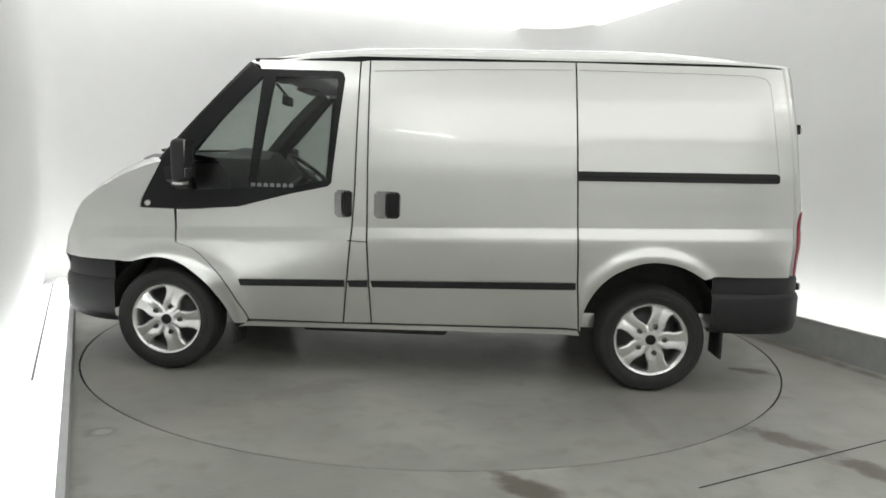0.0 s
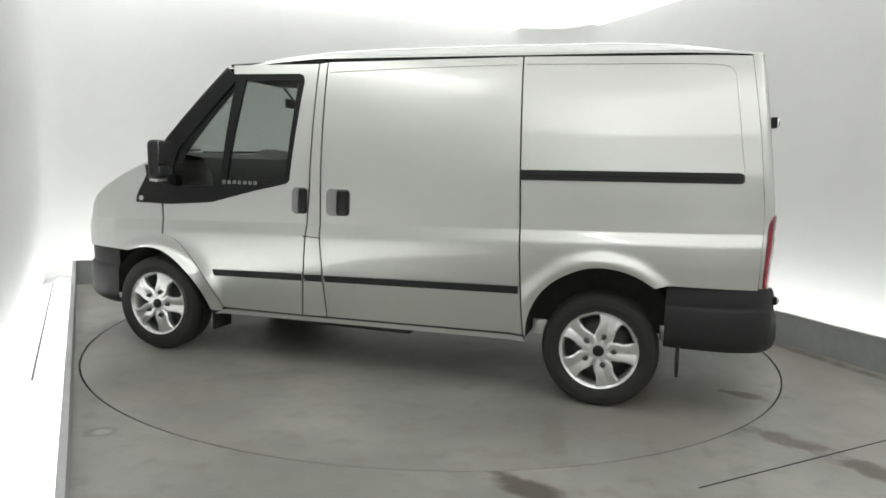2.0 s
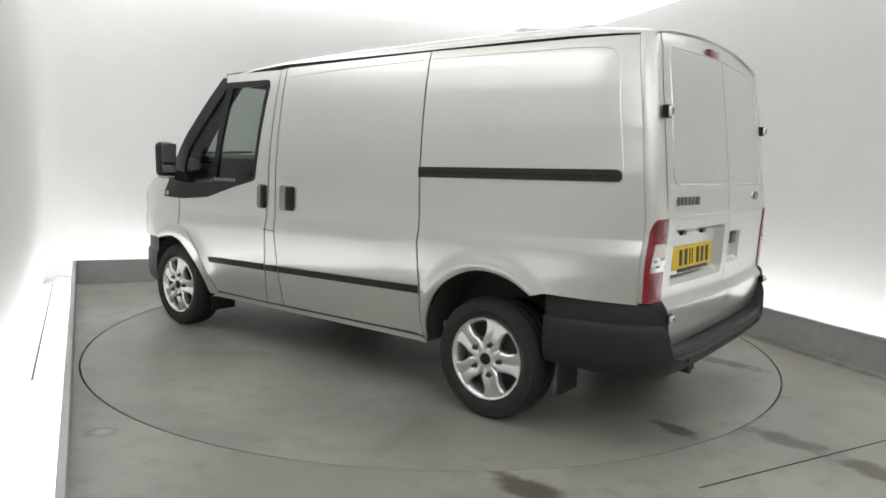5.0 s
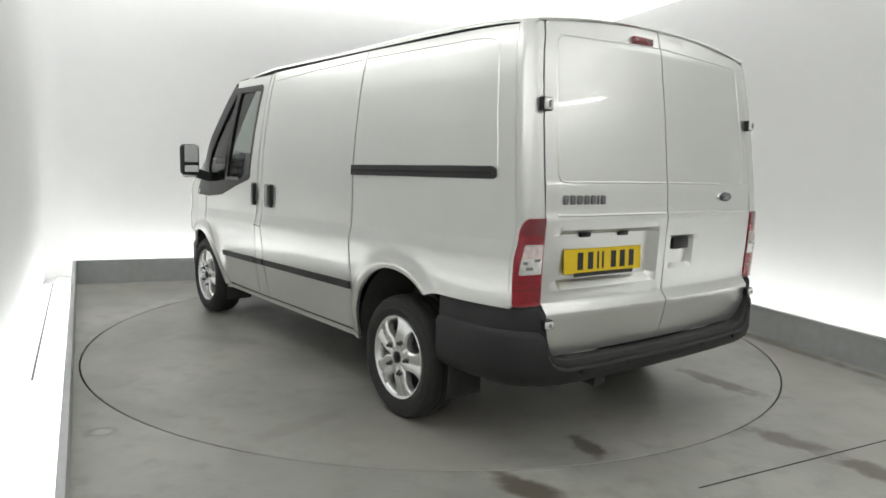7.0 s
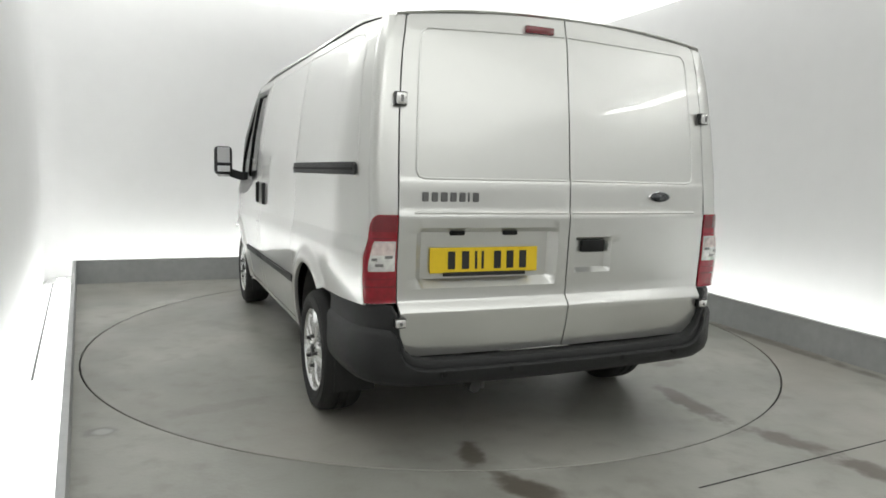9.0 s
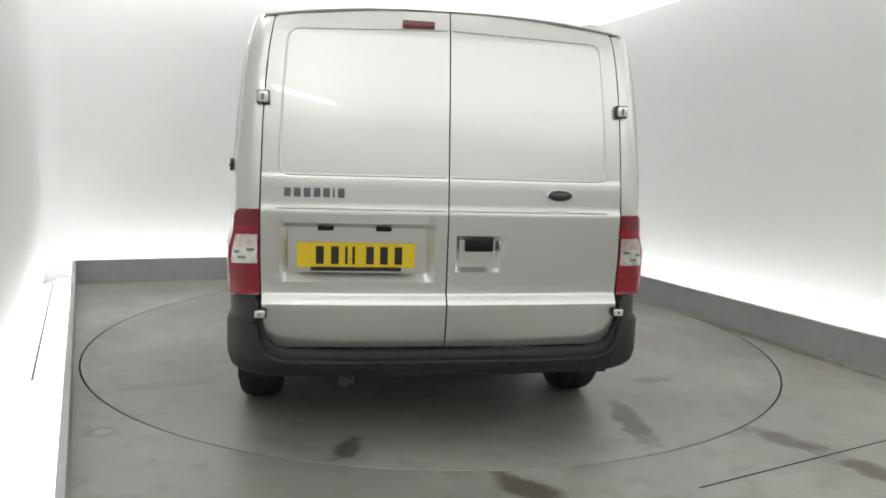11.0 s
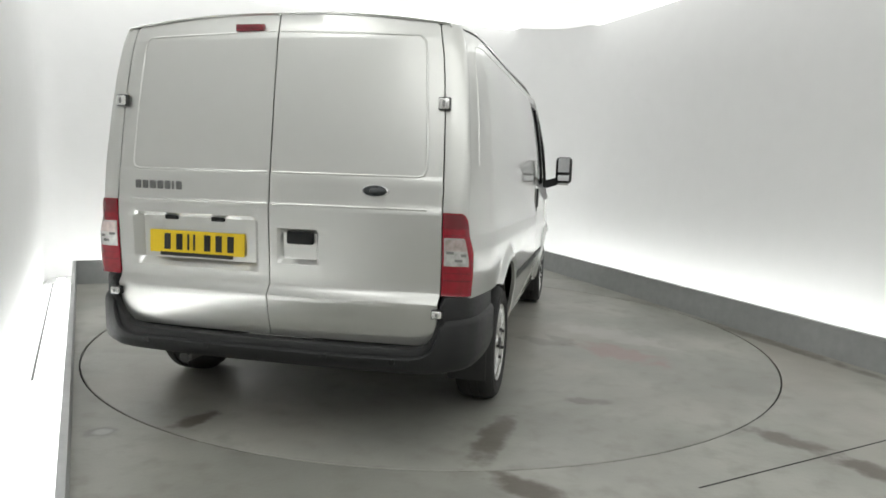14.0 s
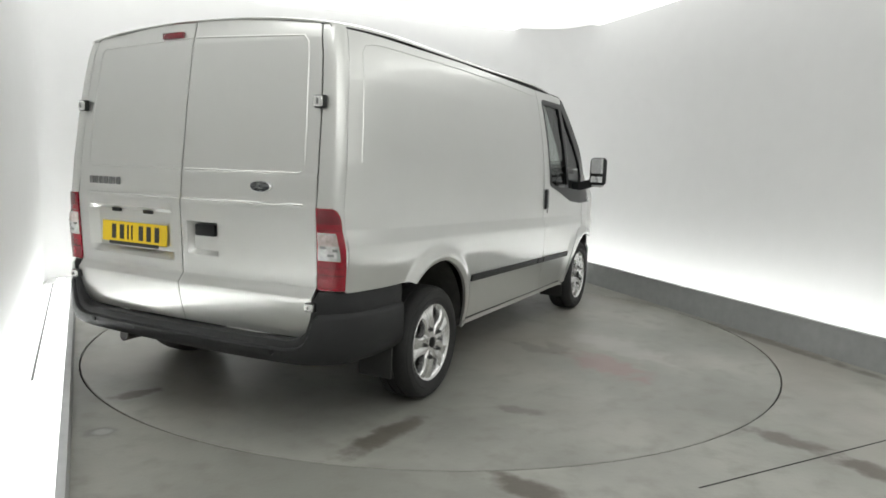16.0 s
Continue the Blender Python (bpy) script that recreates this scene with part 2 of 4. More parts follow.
def outward(p, q):
    """The normal of the line p-q that points away from the turntable."""
    d = unit(p, q)
    n = Vector((d.y, -d.x))
    return n if n.dot(p) > 0 else -n


def offset_corner(p, q, r, d1, d2):
    """The corner at q of lines p-q and q-r moved out by d1 and d2."""
    n1, n2 = outward(p, q), outward(q, r)
    m = Matrix(((n1.x, n1.y), (n2.x, n2.y)))
    return q + m.inverted() @ Vector((d1, d2))


OFF_L, OFF_B, OFF_R = 0.30, 0.50, 0.50
WA, WB = offset_corner(LEFT_END, A, B, OFF_L, OFF_B), offset_corner(A, B, RIGHT_END, OFF_B, OFF_R)
WL = LEFT_END + outward(LEFT_END, A) * OFF_L + unit(A, LEFT_END) * 0.5
WR = RIGHT_END + outward(B, RIGHT_END) * OFF_R + unit(B, RIGHT_END) * 1.6
BACK = [Vector((-2.3, -4.6)), Vector((-2.3, -7.6)), Vector((5.2, -7.6))]


def round_corner(p, q, r, radius, n=10):
    """Points of an arc that rounds the corner at q."""
    a, b = unit(q, p), unit(q, r)
    half = math.acos(max(-1, min(1, a.dot(b)))) / 2
    t = radius / math.tan(half)
    p0, p1 = q + a * t, q + b * t
    out = []
    for k in range(n + 1):
        s = k / n
        out.append(p0 * (1 - s) ** 2 + q * 2 * s * (1 - s) + p1 * s * s)
    return out


def wall(name, line, z0, z1, thick=0.12, mat=None, label="", away=True):
    """A wall along a polyline of inner points, thickened away from the room."""
    normals = []
    for k in range(len(line)):
        p, q = line[max(0, k - 1)], line[min(len(line) - 1, k + 1)]
        d = unit(p, q)
        n = Vector((d.y, -d.x))
        normals.append(n if n.dot((p + q) / 2 - Vector((0.3, -2))) > 0 else -n)
    rows = [[(*p, z0), (*p, z1), (*(p + n * thick), z1), (*(p + n * thick), z0)] for p, n in zip(line, normals)]
    ob = part(name, loft(rows, closed=True, caps=True), mat or M["wall"], sharp=30)
    return tagged(ob, label, "wall", kind="structure")


wall("wall_north", [WL, *round_corner(WL, WA, WB, 0.35), *round_corner(WA, WB, WR, 0.9), WR], -0.06, CEIL, label="smooth white booth wall with rounded corners")
wall("wall_east", [WR + Vector((0.002, -0.002)), BACK[2]], -0.06, CEIL, label="plain white wall beside the entrance")
wall("wall_south", [BACK[2] + Vector((0, -0.002)), BACK[1]], -0.06, CEIL, label="plain white wall behind the stand")
wall("wall_west", [BACK[1] + Vector((-0.002, 0.002)), BACK[0]], -0.06, CEIL, label="plain white wall beside the stand")
wall("wall_return", [BACK[0] + Vector((0.002, 0.002)), WL + Vector((-0.004, -0.01))], -0.06, CEIL, thick=0.08, label="short white return wall")

outline = [WL, WA, WB, WR, BACK[2], BACK[1], BACK[0]]
mid = Vector((0.3, -1.5))


def slab(name, z, hole, mat, label, category, thick):
    bm = bmesh.new()
    loop = [bm.verts.new((*(p + (p - mid).normalized() * 0.1), z)) for p in outline]
    edges = [bm.edges.new((a, b)) for a, b in zip(loop, loop[1:] + loop[:1])]
    if hole:
        ring = [bm.verts.new((hole * math.cos(k * math.tau / 192), hole * math.sin(k * math.tau / 192), z)) for k in range(192)]
        edges += [bm.edges.new((a, b)) for a, b in zip(ring, ring[1:] + ring[:1])]
    bmesh.ops.triangle_fill(bm, edges=edges, use_beauty=True, use_dissolve=False)
    made = bmesh.ops.extrude_face_region(bm, geom=list(bm.faces))["geom"]
    bmesh.ops.translate(bm, verts=[g for g in made if isinstance(g, bmesh.types.BMVert)], vec=(0, 0, thick))
    bmesh.ops.recalc_face_normals(bm, faces=bm.faces)
    return tagged(part(name, bm, mat, smooth=False), label, category, kind="structure")


slab("floor", 0.0, R_TABLE + 0.007, M["floor"], "grey painted concrete floor with brown stains", "floor", -0.05)
slab("pit_floor", -0.12, 0, M["joint"], "dark pit under the turntable", "pit", -0.03)
# the ceiling slab carries the added fill glow
slab("ceiling", CEIL, 0, M["soft"], "white ceiling with an even fill glow added", "ceiling", 0.1)

# joint in the floor
p0, p1 = Vector((1.131, -2.573)), Vector((3.80, -1.263))
d = unit(p0, p1)
n = Vector((-d.y, d.x)) * 0.0035
tagged(part("floor_joint", loft([[(*(p - n), 0.0004), (*(p - n), 0.0016), (*(p + n), 0.0016), (*(p + n), 0.0004)] for p in (p0, p1)], closed=True, caps=True), M["joint"], smooth=False),
       "narrow black joint in the concrete floor", "joint", kind="structure")


def low_wall(name, p, q, ext0, ext1, label):
    """Grey upstand with a pale capping in front of the light trough."""
    d, o = unit(p, q), outward(p, q)
    p, q = p - d * ext0, q + d * ext1
    t = 0.022
    rows = [[(*s, 0), (*s, 0.215), (*(s + o * t), 0.215), (*(s + o * t), 0)] for s in (p, q)]
    ob = part(name, loft(rows, closed=True, caps=True), M["kerb"], smooth=False)
    rows = [[(*(s - o * 0.004), 0.217), (*(s - o * 0.004), 0.240), (*(s + o * (t + 0.004)), 0.240), (*(s + o * (t + 0.004)), 0.217)] for s in (p, q)]
    part("capping", loft(rows, closed=True, caps=True), M["kerb"], ob, smooth=False)
    tagged(ob, label, "low wall", kind="structure")
    return ob


low_wall("upstand_west", A, LEFT_END, -0.002, 0, "low grey upstand hiding the trough lights")
low_wall("upstand_north", A, B, 0, 0, "low grey upstand hiding the trough lights")
low_wall("upstand_east", B, RIGHT_END, -0.002, 0, "low grey upstand hiding the trough lights")


def strip(name, p, q, off, w, z0, z1, mat, label, group, n=1, gap=0.02):
    d, o = unit(p, q), outward(p, q)
    size = (q - p).length / n
    for k in range(n):
        a, b = p + d * (k * size + gap), p + d * ((k + 1) * size - gap)
        rows = [[(*(s + o * (off - w / 2)), z0), (*(s + o * (off - w / 2)), z1), (*(s + o * (off + w / 2)), z1), (*(s + o * (off + w / 2)), z0)] for s in (a, b)]
        tagged(part(name, loft(rows, closed=True, caps=True), mat, smooth=False), label, "light", group)


for p, q, off, cove, trough in ((A, LEFT_END, OFF_L, "cove_left", "trough_left"), (A, B, OFF_B, "cove", "trough"), (B, RIGHT_END, OFF_R, "cove_right", "trough_right")):
    strip("trough_light", p, q, 0.13, 0.07, 0.02, 0.07, M[trough], "white fluorescent trough light behind the upstand", "trough lights", 4)
    e = unit(p, q)
    strip("cove_light", p + e * (0.34 if p == B else 0.0), q - e * (0.30 if q == B else 0.0), off - 0.24, 0.42, CEIL - 0.045, CEIL - 0.002, M[cove], "glowing white light strip along the ceiling edge", "ceiling edge lights", 4, 0.004)
# unseen light panels added over the near end to brighten the faces towards the stand
for i in range(3):
    for j in range(2):
        lp = part("fill_panel", box(-0.998, 0.998, -0.748, 0.748, -0.03, 0.0), M["far"], smooth=False)
        lp.matrix_basis = pose(-0.4 + i * 2.0, -5.05 - j * 1.5, CEIL - 0.002)
        tagged(lp, "unseen flat fill light panel added above the stand", "light", "near ceiling light panels")
# thin seam along the foot of the wall
o = outward(A, LEFT_END)
a, b = A + o * 0.207, A + o * 0.207 + unit(A, LEFT_END) * 3.3
w = o * 0.0075
tagged(part("trough_seam", loft([[(*(p - w), 0.0125), (*(p - w), 0.014), (*(p + w), 0.014), (*(p + w), 0.0125)] for p in (a, b)], closed=True, caps=True), M["joint"], smooth=False),
       "thin dark seam in the white trough floor", "joint", kind="structure")
for p, q, off, k in ((A, LEFT_END, OFF_L, 0), (A, B, OFF_B, 1), (B, RIGHT_END, OFF_R, 2)):
    o = outward(p, q)
    e = unit(p, q)
    p, q = (p - e * 0.29, q + e * 0.48) if k == 1 else (p + e * 0.03, q)
    top = 0.010 if k == 1 else 0.012
    rows = [[(*(s + o * 0.030), 0.001), (*(s + o * 0.030), top), (*(s + o * (off + 0.02)), top), (*(s + o * (off + 0.02)), 0.001)] for s in (p, q)]
    tagged(part("trough_floor", loft(rows, closed=True, caps=True), M["wall"], smooth=False), "white painted trough floor", "trough", kind="structure")


def batten(p, q):
    """A hung fluorescent batten: body, tube and two end caps."""
    p, q = Vector(p), Vector(q)
    d = (q - p).normalized()
    root = new("batten_light")
    root.location = (p + q) / 2
    c = (p + q) / 2
    part("tube", tube(p - c, q - c, 0.019, 12), M["tube"], root)
    part("housing", tube(p - c + Vector((0, 0, 0.05)) - d * 0.03, q - c + Vector((0, 0, 0.05)) + d * 0.03, 0.028, 8), M["ceiling"], root)
    for e, s in ((p, -1), (q, 1)):
        part("end_cap", tube(e - c, e - c + d * 0.03 * s, 0.024, 10), M["ceiling"], root)
        part("hanger", tube(e - c + Vector((0, 0, 0.06)), Vector((*(e - c).xy, CEIL - c.z)), 0.006, 6), M["ceiling"], root)
    return tagged(root, "hung white fluorescent batten with a lit tube", "light", "batten lights")


batten((3.92, -3.66, 2.62), (3.80, -2.46, 2.55))
batten((-1.00, -5.30, 2.86), (-0.30, -5.60, 2.74))

# turntable
turntable = tagged(part("turntable", revolve([(0, 0.0), (1.2, 0.0), (R_TABLE - 0.006, 0.0), (R_TABLE - 0.003, -0.003), (R_TABLE - 0.003, -0.06), (0, -0.06)], 192), M["turntable"], smooth=False),
                   "grey round turntable flush with the floor", "turntable")
for v in turntable.data.vertices:
    v.co = (v.co.x, v.co.z, v.co.y)
turntable.data.flip_normals()
bm = bmesh.new()
ringv = [[bm.verts.new((q * math.cos(k * math.tau / 192), q * math.sin(k * math.tau / 192), h)) for k in range(192)] for q, h in ((R_TABLE - 0.0025, -0.004), (R_TABLE - 0.001, -0.008), (R_TABLE - 0.001, -0.055))]
for a, b in zip(ringv, ringv[1:]):
    for k in range(192):
        bm.faces.new((a[k], a[(k + 1) % 192], b[(k + 1) % 192], b[k]))
part("edge_band", bm, M["joint"], turntable, "dark rubber edge band")

# ---- the van: x forward, y to its left, origin on the floor between the axles ----
van = new("panel_van")
tagged(van, "silver panel van with black bumpers and alloy wheels", "van")
AXLE, WHEEL_R = 1.4665, 0.319
SEC_Z = (0.25, 0.33, 0.36, 0.45, 0.60, 0.76, 0.84, 0.865, 0.930, 0.938, 1.02, 1.27, 1.50, 1.70, 1.84, 1.90, 1.95)
SEC_Y = (0.940, 0.950, 0.958, 0.976, 1.000, 1.012, 1.012, 1.010, 0.992, 0.990, 0.985, 0.978, 0.953, 0.921, 0.891, 0.873, 0.853)
NOSE_X = (1.30, 1.60, 1.80, 1.95, 2.05, 2.15, 2.22, 2.28)
NOSE_K = (1.0, 0.995, 0.98, 0.945, 0.905, 0.835, 0.765, 0.66)
SHOULDER_X = (1.40, 1.50, 1.60, 1.75, 1.90, 2.00, 2.08, 2.15, 2.22)
SHOULDER_Z = (1.31, 1.28, 1.25, 1.19, 1.105, 1.03, 0.935, 0.825, 0.675)
ARCHES = ((AXLE - 0.025, 0.36, 0.40, 0.352), (-AXLE + 0.005, 0.39, 0.405, 0.395))


def flank(x, z):
    """Half the body's width at (x, z): the section, the nose's taper, the arch flares and the pressed upper panel."""
    y = float(np.interp(z + 0.03 * x * (1 - ease(1.1, 1.5, z)), SEC_Z, SEC_Y))
    y *= float(np.interp(x, NOSE_X, NOSE_K))
    if x > 1.3:
        y -= 0.10 * ease(1.0, 1.35, z) * ease(1.3, 1.9, x)
    for cx, cz, rx, rz in ARCHES:
        e = (math.hypot((x - cx) / rx, (z - cz) / rz) - 1) * rx
        y += 0.025 * (1 - ease(0.025, 0.100, e)) * ease(0.2, 0.3, z) * (1 - 0.25 * ease(0.02, -0.002, e))
    y += 0.012 * (1 + math.tanh((x + 0.45) / 0.9)) * ease(0.70, 1.05, z)
    y += 0.013 * ease(1.3, 1.9, z) * ease(-0.6, -2.2, x)
    if x < -1.85:
        y -= 0.055 * ((-1.85 - x) / 0.38) ** 2
    return y


def on_side(s, off=0.0):
    return lambda x, z: (x, s * (flank(x, z) + off), z)


def side_part(name, outline, s, mat, off=0.0, parent=van, label="", step=0.06, us=(), vs=(), depth=0.018):
    return part(name, panel(outline, on_side(s, off), (0, -s, 0), step, us, vs, depth, 0.03 if vs else 0.0), mat, parent, label)


FRONT_ARCH = [(1.047, 0.315), (1.085, 0.40), (1.134, 0.475), (1.21, 0.565), (1.307, 0.646), (1.39, 0.69), (1.482, 0.708), (1.57, 0.70), (1.66, 0.676)]
REAR_ARCH = [(-1.052, 0.345), (-1.060, 0.449), (-1.09, 0.54), (-1.138, 0.622), (-1.20, 0.685), (-1.263, 0.727), (-1.36, 0.77), (-1.455, 0.785),
             (-1.56, 0.775), (-1.652, 0.745), (-1.74, 0.695), (-1.80, 0.714)]


def rounded(points, n=4):
    """A smooth curve through the points."""
    p = [points[0], *points, points[-1]]
    out = []
    for k in range(1, len(p) - 2):
        for j in range(n):
            t = j / n
            out.append(tuple(0.5 * (2 * p[k][i] + (p[k + 1][i] - p[k - 1][i]) * t + (2 * p[k - 1][i] - 5 * p[k][i] + 4 * p[k + 1][i] - p[k + 2][i]) * t * t
                                    + (3 * p[k][i] - p[k - 1][i] - 3 * p[k + 1][i] + p[k + 2][i]) * t ** 3) for i in (0, 1)))
    return out + [points[-1]]


FRONT_ARCH = rounded(FRONT_ARCH)
REAR_ARCH = rounded(REAR_ARCH[:-1]) + REAR_ARCH[-1:]
DOOR_LINE = [(1.383, 0.998), (1.383, 0.800), (1.288, 0.770), (1.230, 0.730), (1.165, 0.670), (1.110, 0.607), (1.061, 0.536), (1.015, 0.455), (0.975, 0.380), (0.957, 0.337)]
WIN = [(0.898, 1.862), (0.892, 1.842), (0.425, 1.84), (0.398, 1.828), (0.385, 1.795), (0.446, 1.185), (0.468, 1.163), (0.70, 1.11), (1.0, 1.028), (1.20, 1.008)]
DOOR_REAR = [(0.378, 0.340), (0.354, 0.597), (0.323, 0.938), (0.311, 1.172), (0.303, 1.898)]
SLIDE_FRONT = [(0.238, 1.907), (0.228, 1.172), (0.224, 0.84), (0.213, 0.636), (0.197, 0.345)]
SLIDE_REAR = [(-1.036, 0.365), (-1.014, 0.65), (-0.955, 1.922)]
REAR_EDGE = [(-2.245, 0.715), (-2.250, 1.10), (-2.205, 1.50), (-2.140, 1.910)]
G = 0.0045
BANDS = (0.80, 0.84, 0.865, 0.88, 0.915, 0.930, 0.938, 0.946)


def shifted(points, du):
    return [(u + du, v) for u, v in points]


for s in (1, -1):
    fender = [(1.395, 1.000), *[(x + 0.006, z + 0.003) for x, z in DOOR_LINE[1:]], (0.975, 0.312), *FRONT_ARCH, (2.225, 0.676),
              *[(x, z) for x, z in zip(SHOULDER_X[::-1][1:], SHOULDER_Z[::-1][1:]) if x > 1.46], (1.49, 1.275), (1.545, 1.17), (1.60, 1.05), (1.605, 1.012), (1.59, 1.002)]
    side_part("front_wing", fender, s, M["paint"], step=0.02, vs=BANDS)
    door = [(DOOR_LINE[0][0] - 0.003, 0.998), *[(x - 0.003, z + 0.002) for x, z in DOOR_LINE[1:]], *DOOR_REAR, (0.905, 1.898), *WIN]
    fd = side_part("front_door", door, s, M["paint"], step=0.05, vs=BANDS)
    # black window surround, in pieces round the two panes
    side_part("pillar_trim", [(1.602, 1.004), (1.595, 1.05), (1.54, 1.17), (1.485, 1.285), (1.20, 1.60), (0.945, 1.878), (0.93, 1.862), (0.905, 1.842), (0.875, 1.80), (1.27, 1.36), (1.31, 1.24), (1.30, 1.12), (1.30, 1.004)],
              s, M["trim"], 0.001, fd, "black pillar and mirror sail trim")
    side_part("window_band", [(1.30, 1.005), (1.30, 1.12), (0.945, 1.14), (0.88, 1.152), (0.60, 1.165), (0.475, 1.20), (0.446, 1.185), (0.468, 1.163), (0.70, 1.11), (1.0, 1.028)], s, M["trim"], 0.001, fd, "black lower window band")
    side_part("division_bar", [(0.80, 1.80), (0.875, 1.80), (0.945, 1.14), (0.90, 1.15)], s, M["trim"], 0.001, fd)
    side_part("window_surround", [(0.905, 1.842), (0.425, 1.84), (0.398, 1.828), (0.385, 1.795), (0.446, 1.185), (0.475, 1.20), (0.425, 1.79), (0.44, 1.802), (0.80, 1.80), (0.875, 1.80)], s, M["trim"], 0.001, fd)
    g1 = side_part("window_pane", [(0.805, 1.81), (0.42, 1.81), (0.47, 1.19), (0.60, 1.155), (0.91, 1.14)], s, M["glass"], -0.012, fd, "tinted side glass", depth=0)
    g2 = side_part("quarter_pane", [(0.87, 1.815), (0.94, 1.13), (1.31, 1.11), (1.32, 1.24), (1.275, 1.365)], s, M["glass"], -0.012, fd, "tinted quarter glass", depth=0)
    for g in (g1, g2):
        g.visible_shadow = False
    # lettering on the window band, kept to plain bars
    for k in range(7):
        x0 = (0.925 - k * 0.038) if s > 0 else (0.67 + k * 0.038)
        side_part("letter_bar", [(x0, 1.150), (x0 - 0.025 * s, 1.150), (x0 - 0.025 * s, 1.172), (x0, 1.172)], s, M["decal"], 0.004, fd, depth=0.002)
    if s > 0:
        side_part("door_pillar", [*[(x - 2 * G, z) for x, z in DOOR_REAR], *[(x + 2 * G, z) for x, z in SLIDE_FRONT]], s, M["paint"], vs=BANDS)
        slide = side_part("sliding_door", [*SLIDE_FRONT, *SLIDE_REAR], s, M["paint"], vs=BANDS)
        quarter = [(SLIDE_REAR[2][0] - 2 * G, 1.922), (SLIDE_REAR[1][0] - 2 * G, 0.65), (SLIDE_REAR[0][0] - 2 * G, 0.365), *REAR_ARCH, *REAR_EDGE]
        side_part("rear_side_panel", quarter, s, M["paint"], step=0.02, us=(-2.2, -2.15), vs=BANDS)
        side_part("door_pillar_joint", [(0.345, 0.851), (0.222, 0.846), (0.222, 0.841), (0.345, 0.846)], s, M["gap"], 0.001, depth=0.002)
    else:
        side = [*[(x - 2 * G, z) for x, z in DOOR_REAR[::-1]], (-1.046, 0.365), *REAR_ARCH, *REAR_EDGE, (-0.95, 1.922)]
        side_part("side_panel", side, s, M["paint"], step=0.02, us=(-2.2, -2.15), vs=BANDS)
        side_part("filler_lock", [(0.40, 0.985), (0.385, 0.985), (0.385, 0.955), (0.40, 0.955)], s, M["trim"], 0.003, depth=0.006)
    side_part("sill", [(1.02, 0.290), (0.96, 0.322), (0.378, 0.328), (0.197, 0.331), (-1.036, 0.350), (-1.05, 0.322)], s, M["paint"], -0.004)
    # rubbing strip
    for name, x0, x1 in (("rubbing_strip", 1.005, 0.362), ("rubbing_strip", 0.342, 0.222), ("rubbing_strip", 0.204, -1.008)):
        z = lambda x: 0.572 - 0.026 * (x - 1.0)
        side_part(name, [(x0 - 0.012, z(x0) - 0.020), (x0, z(x0) + 0.018), (x1, z(x1) + 0.021), (x1, z(x1) - 0.021)], s, M["plastic"], 0.012, depth=0.02, label="black rubbing strip")
    # dark sheet added behind the shut lines so their gaps come out black
    shell = [(1.55, 1.0), (1.383, 0.75), (1.15, 0.64), (0.98, 0.36), (-1.045, 0.38), *[(x, z + 0.02) for x, z in REAR_ARCH[1:]], (-2.20, 0.74), (-2.12, 1.90), (0.30, 1.90), (0.32, 1.16), (0.46, 1.14), (1.0, 1.0)]
    side_part("gap_backing", shell, s, M["gap"], -0.03, depth=0)
    side_part("roof_gutter", [(0.93, 1.888), (0.94, 1.906), (0.3, 1.934), (-0.9, 1.942), (-1.6, 1.942), (-2.13, 1.930), (-2.13, 1.906), (-0.9, 1.916), (0.3, 1.898)], s, M["gap"], -0.012, depth=0.01, label="dark roof gutter")



def bead(name, points, normal, parent, w=0.0045, h=0.0035, mat="paint"):
    """A fine pressed swage line along points, standing off the sheet along its normal."""
    nrm = Vector(normal)
    rows = []
    for k, p in enumerate(points):
        p = Vector(p)
        d = (Vector(points[min(k + 1, len(points) - 1)]) - Vector(points[max(k - 1, 0)])).normalized()
        a = d.cross(nrm).normalized() * w
        rows.append([p - a - nrm * 0.001, p - a * 0.4 + nrm * h, p + a * 0.4 + nrm * h, p + a - nrm * 0.001])
    return part(name, loft(rows), M[mat], parent, sharp=80)


def swage(points, s, parent=van):
    """A bead on the flank along (x, z) points, resampled every few centimetres."""
    fine = []
    for (x0, z0), (x1, z1) in zip(points, points[1:]):
        n = max(1, int(math.hypot(x1 - x0, z1 - z0) / 0.05))
        fine += [(x0 + (x1 - x0) * k / n, z0 + (z1 - z0) * k / n) for k in range(n)]
    fine.append(points[-1])
    bead("swage_line", [(x, s * flank(x, z), z) for x, z in fine], (0, s, 0.2), parent)


UPPER = [(-0.98, 1.880), (-1.85, 1.870), (-1.99, 1.864), (-2.04, 1.850), (-2.068, 1.815), (-2.112, 1.50), (-2.140, 1.31)]
swage([(0.215, 1.846), (-0.35, 1.868), (-0.93, 1.879)], 1)
swage(UPPER, 1)
swage([(0.215, 1.846), (-0.35, 1.868), *UPPER], -1)

# sliding-door rail
rail = side_part("slide_rail", [(-0.990, 1.240), (-0.988, 1.296), (-2.120, 1.312), (-2.138, 1.300), (-2.140, 1.268), (-2.128, 1.257)], 1, M["plastic"], 0.012, depth=0.02, label="black sliding door rail")
side_part("rail_slot", [(-1.00, 1.262), (-1.00, 1.272), (-2.12, 1.287), (-2.12, 1.277)], 1, M["gap"], 0.016, rail, depth=0.004)


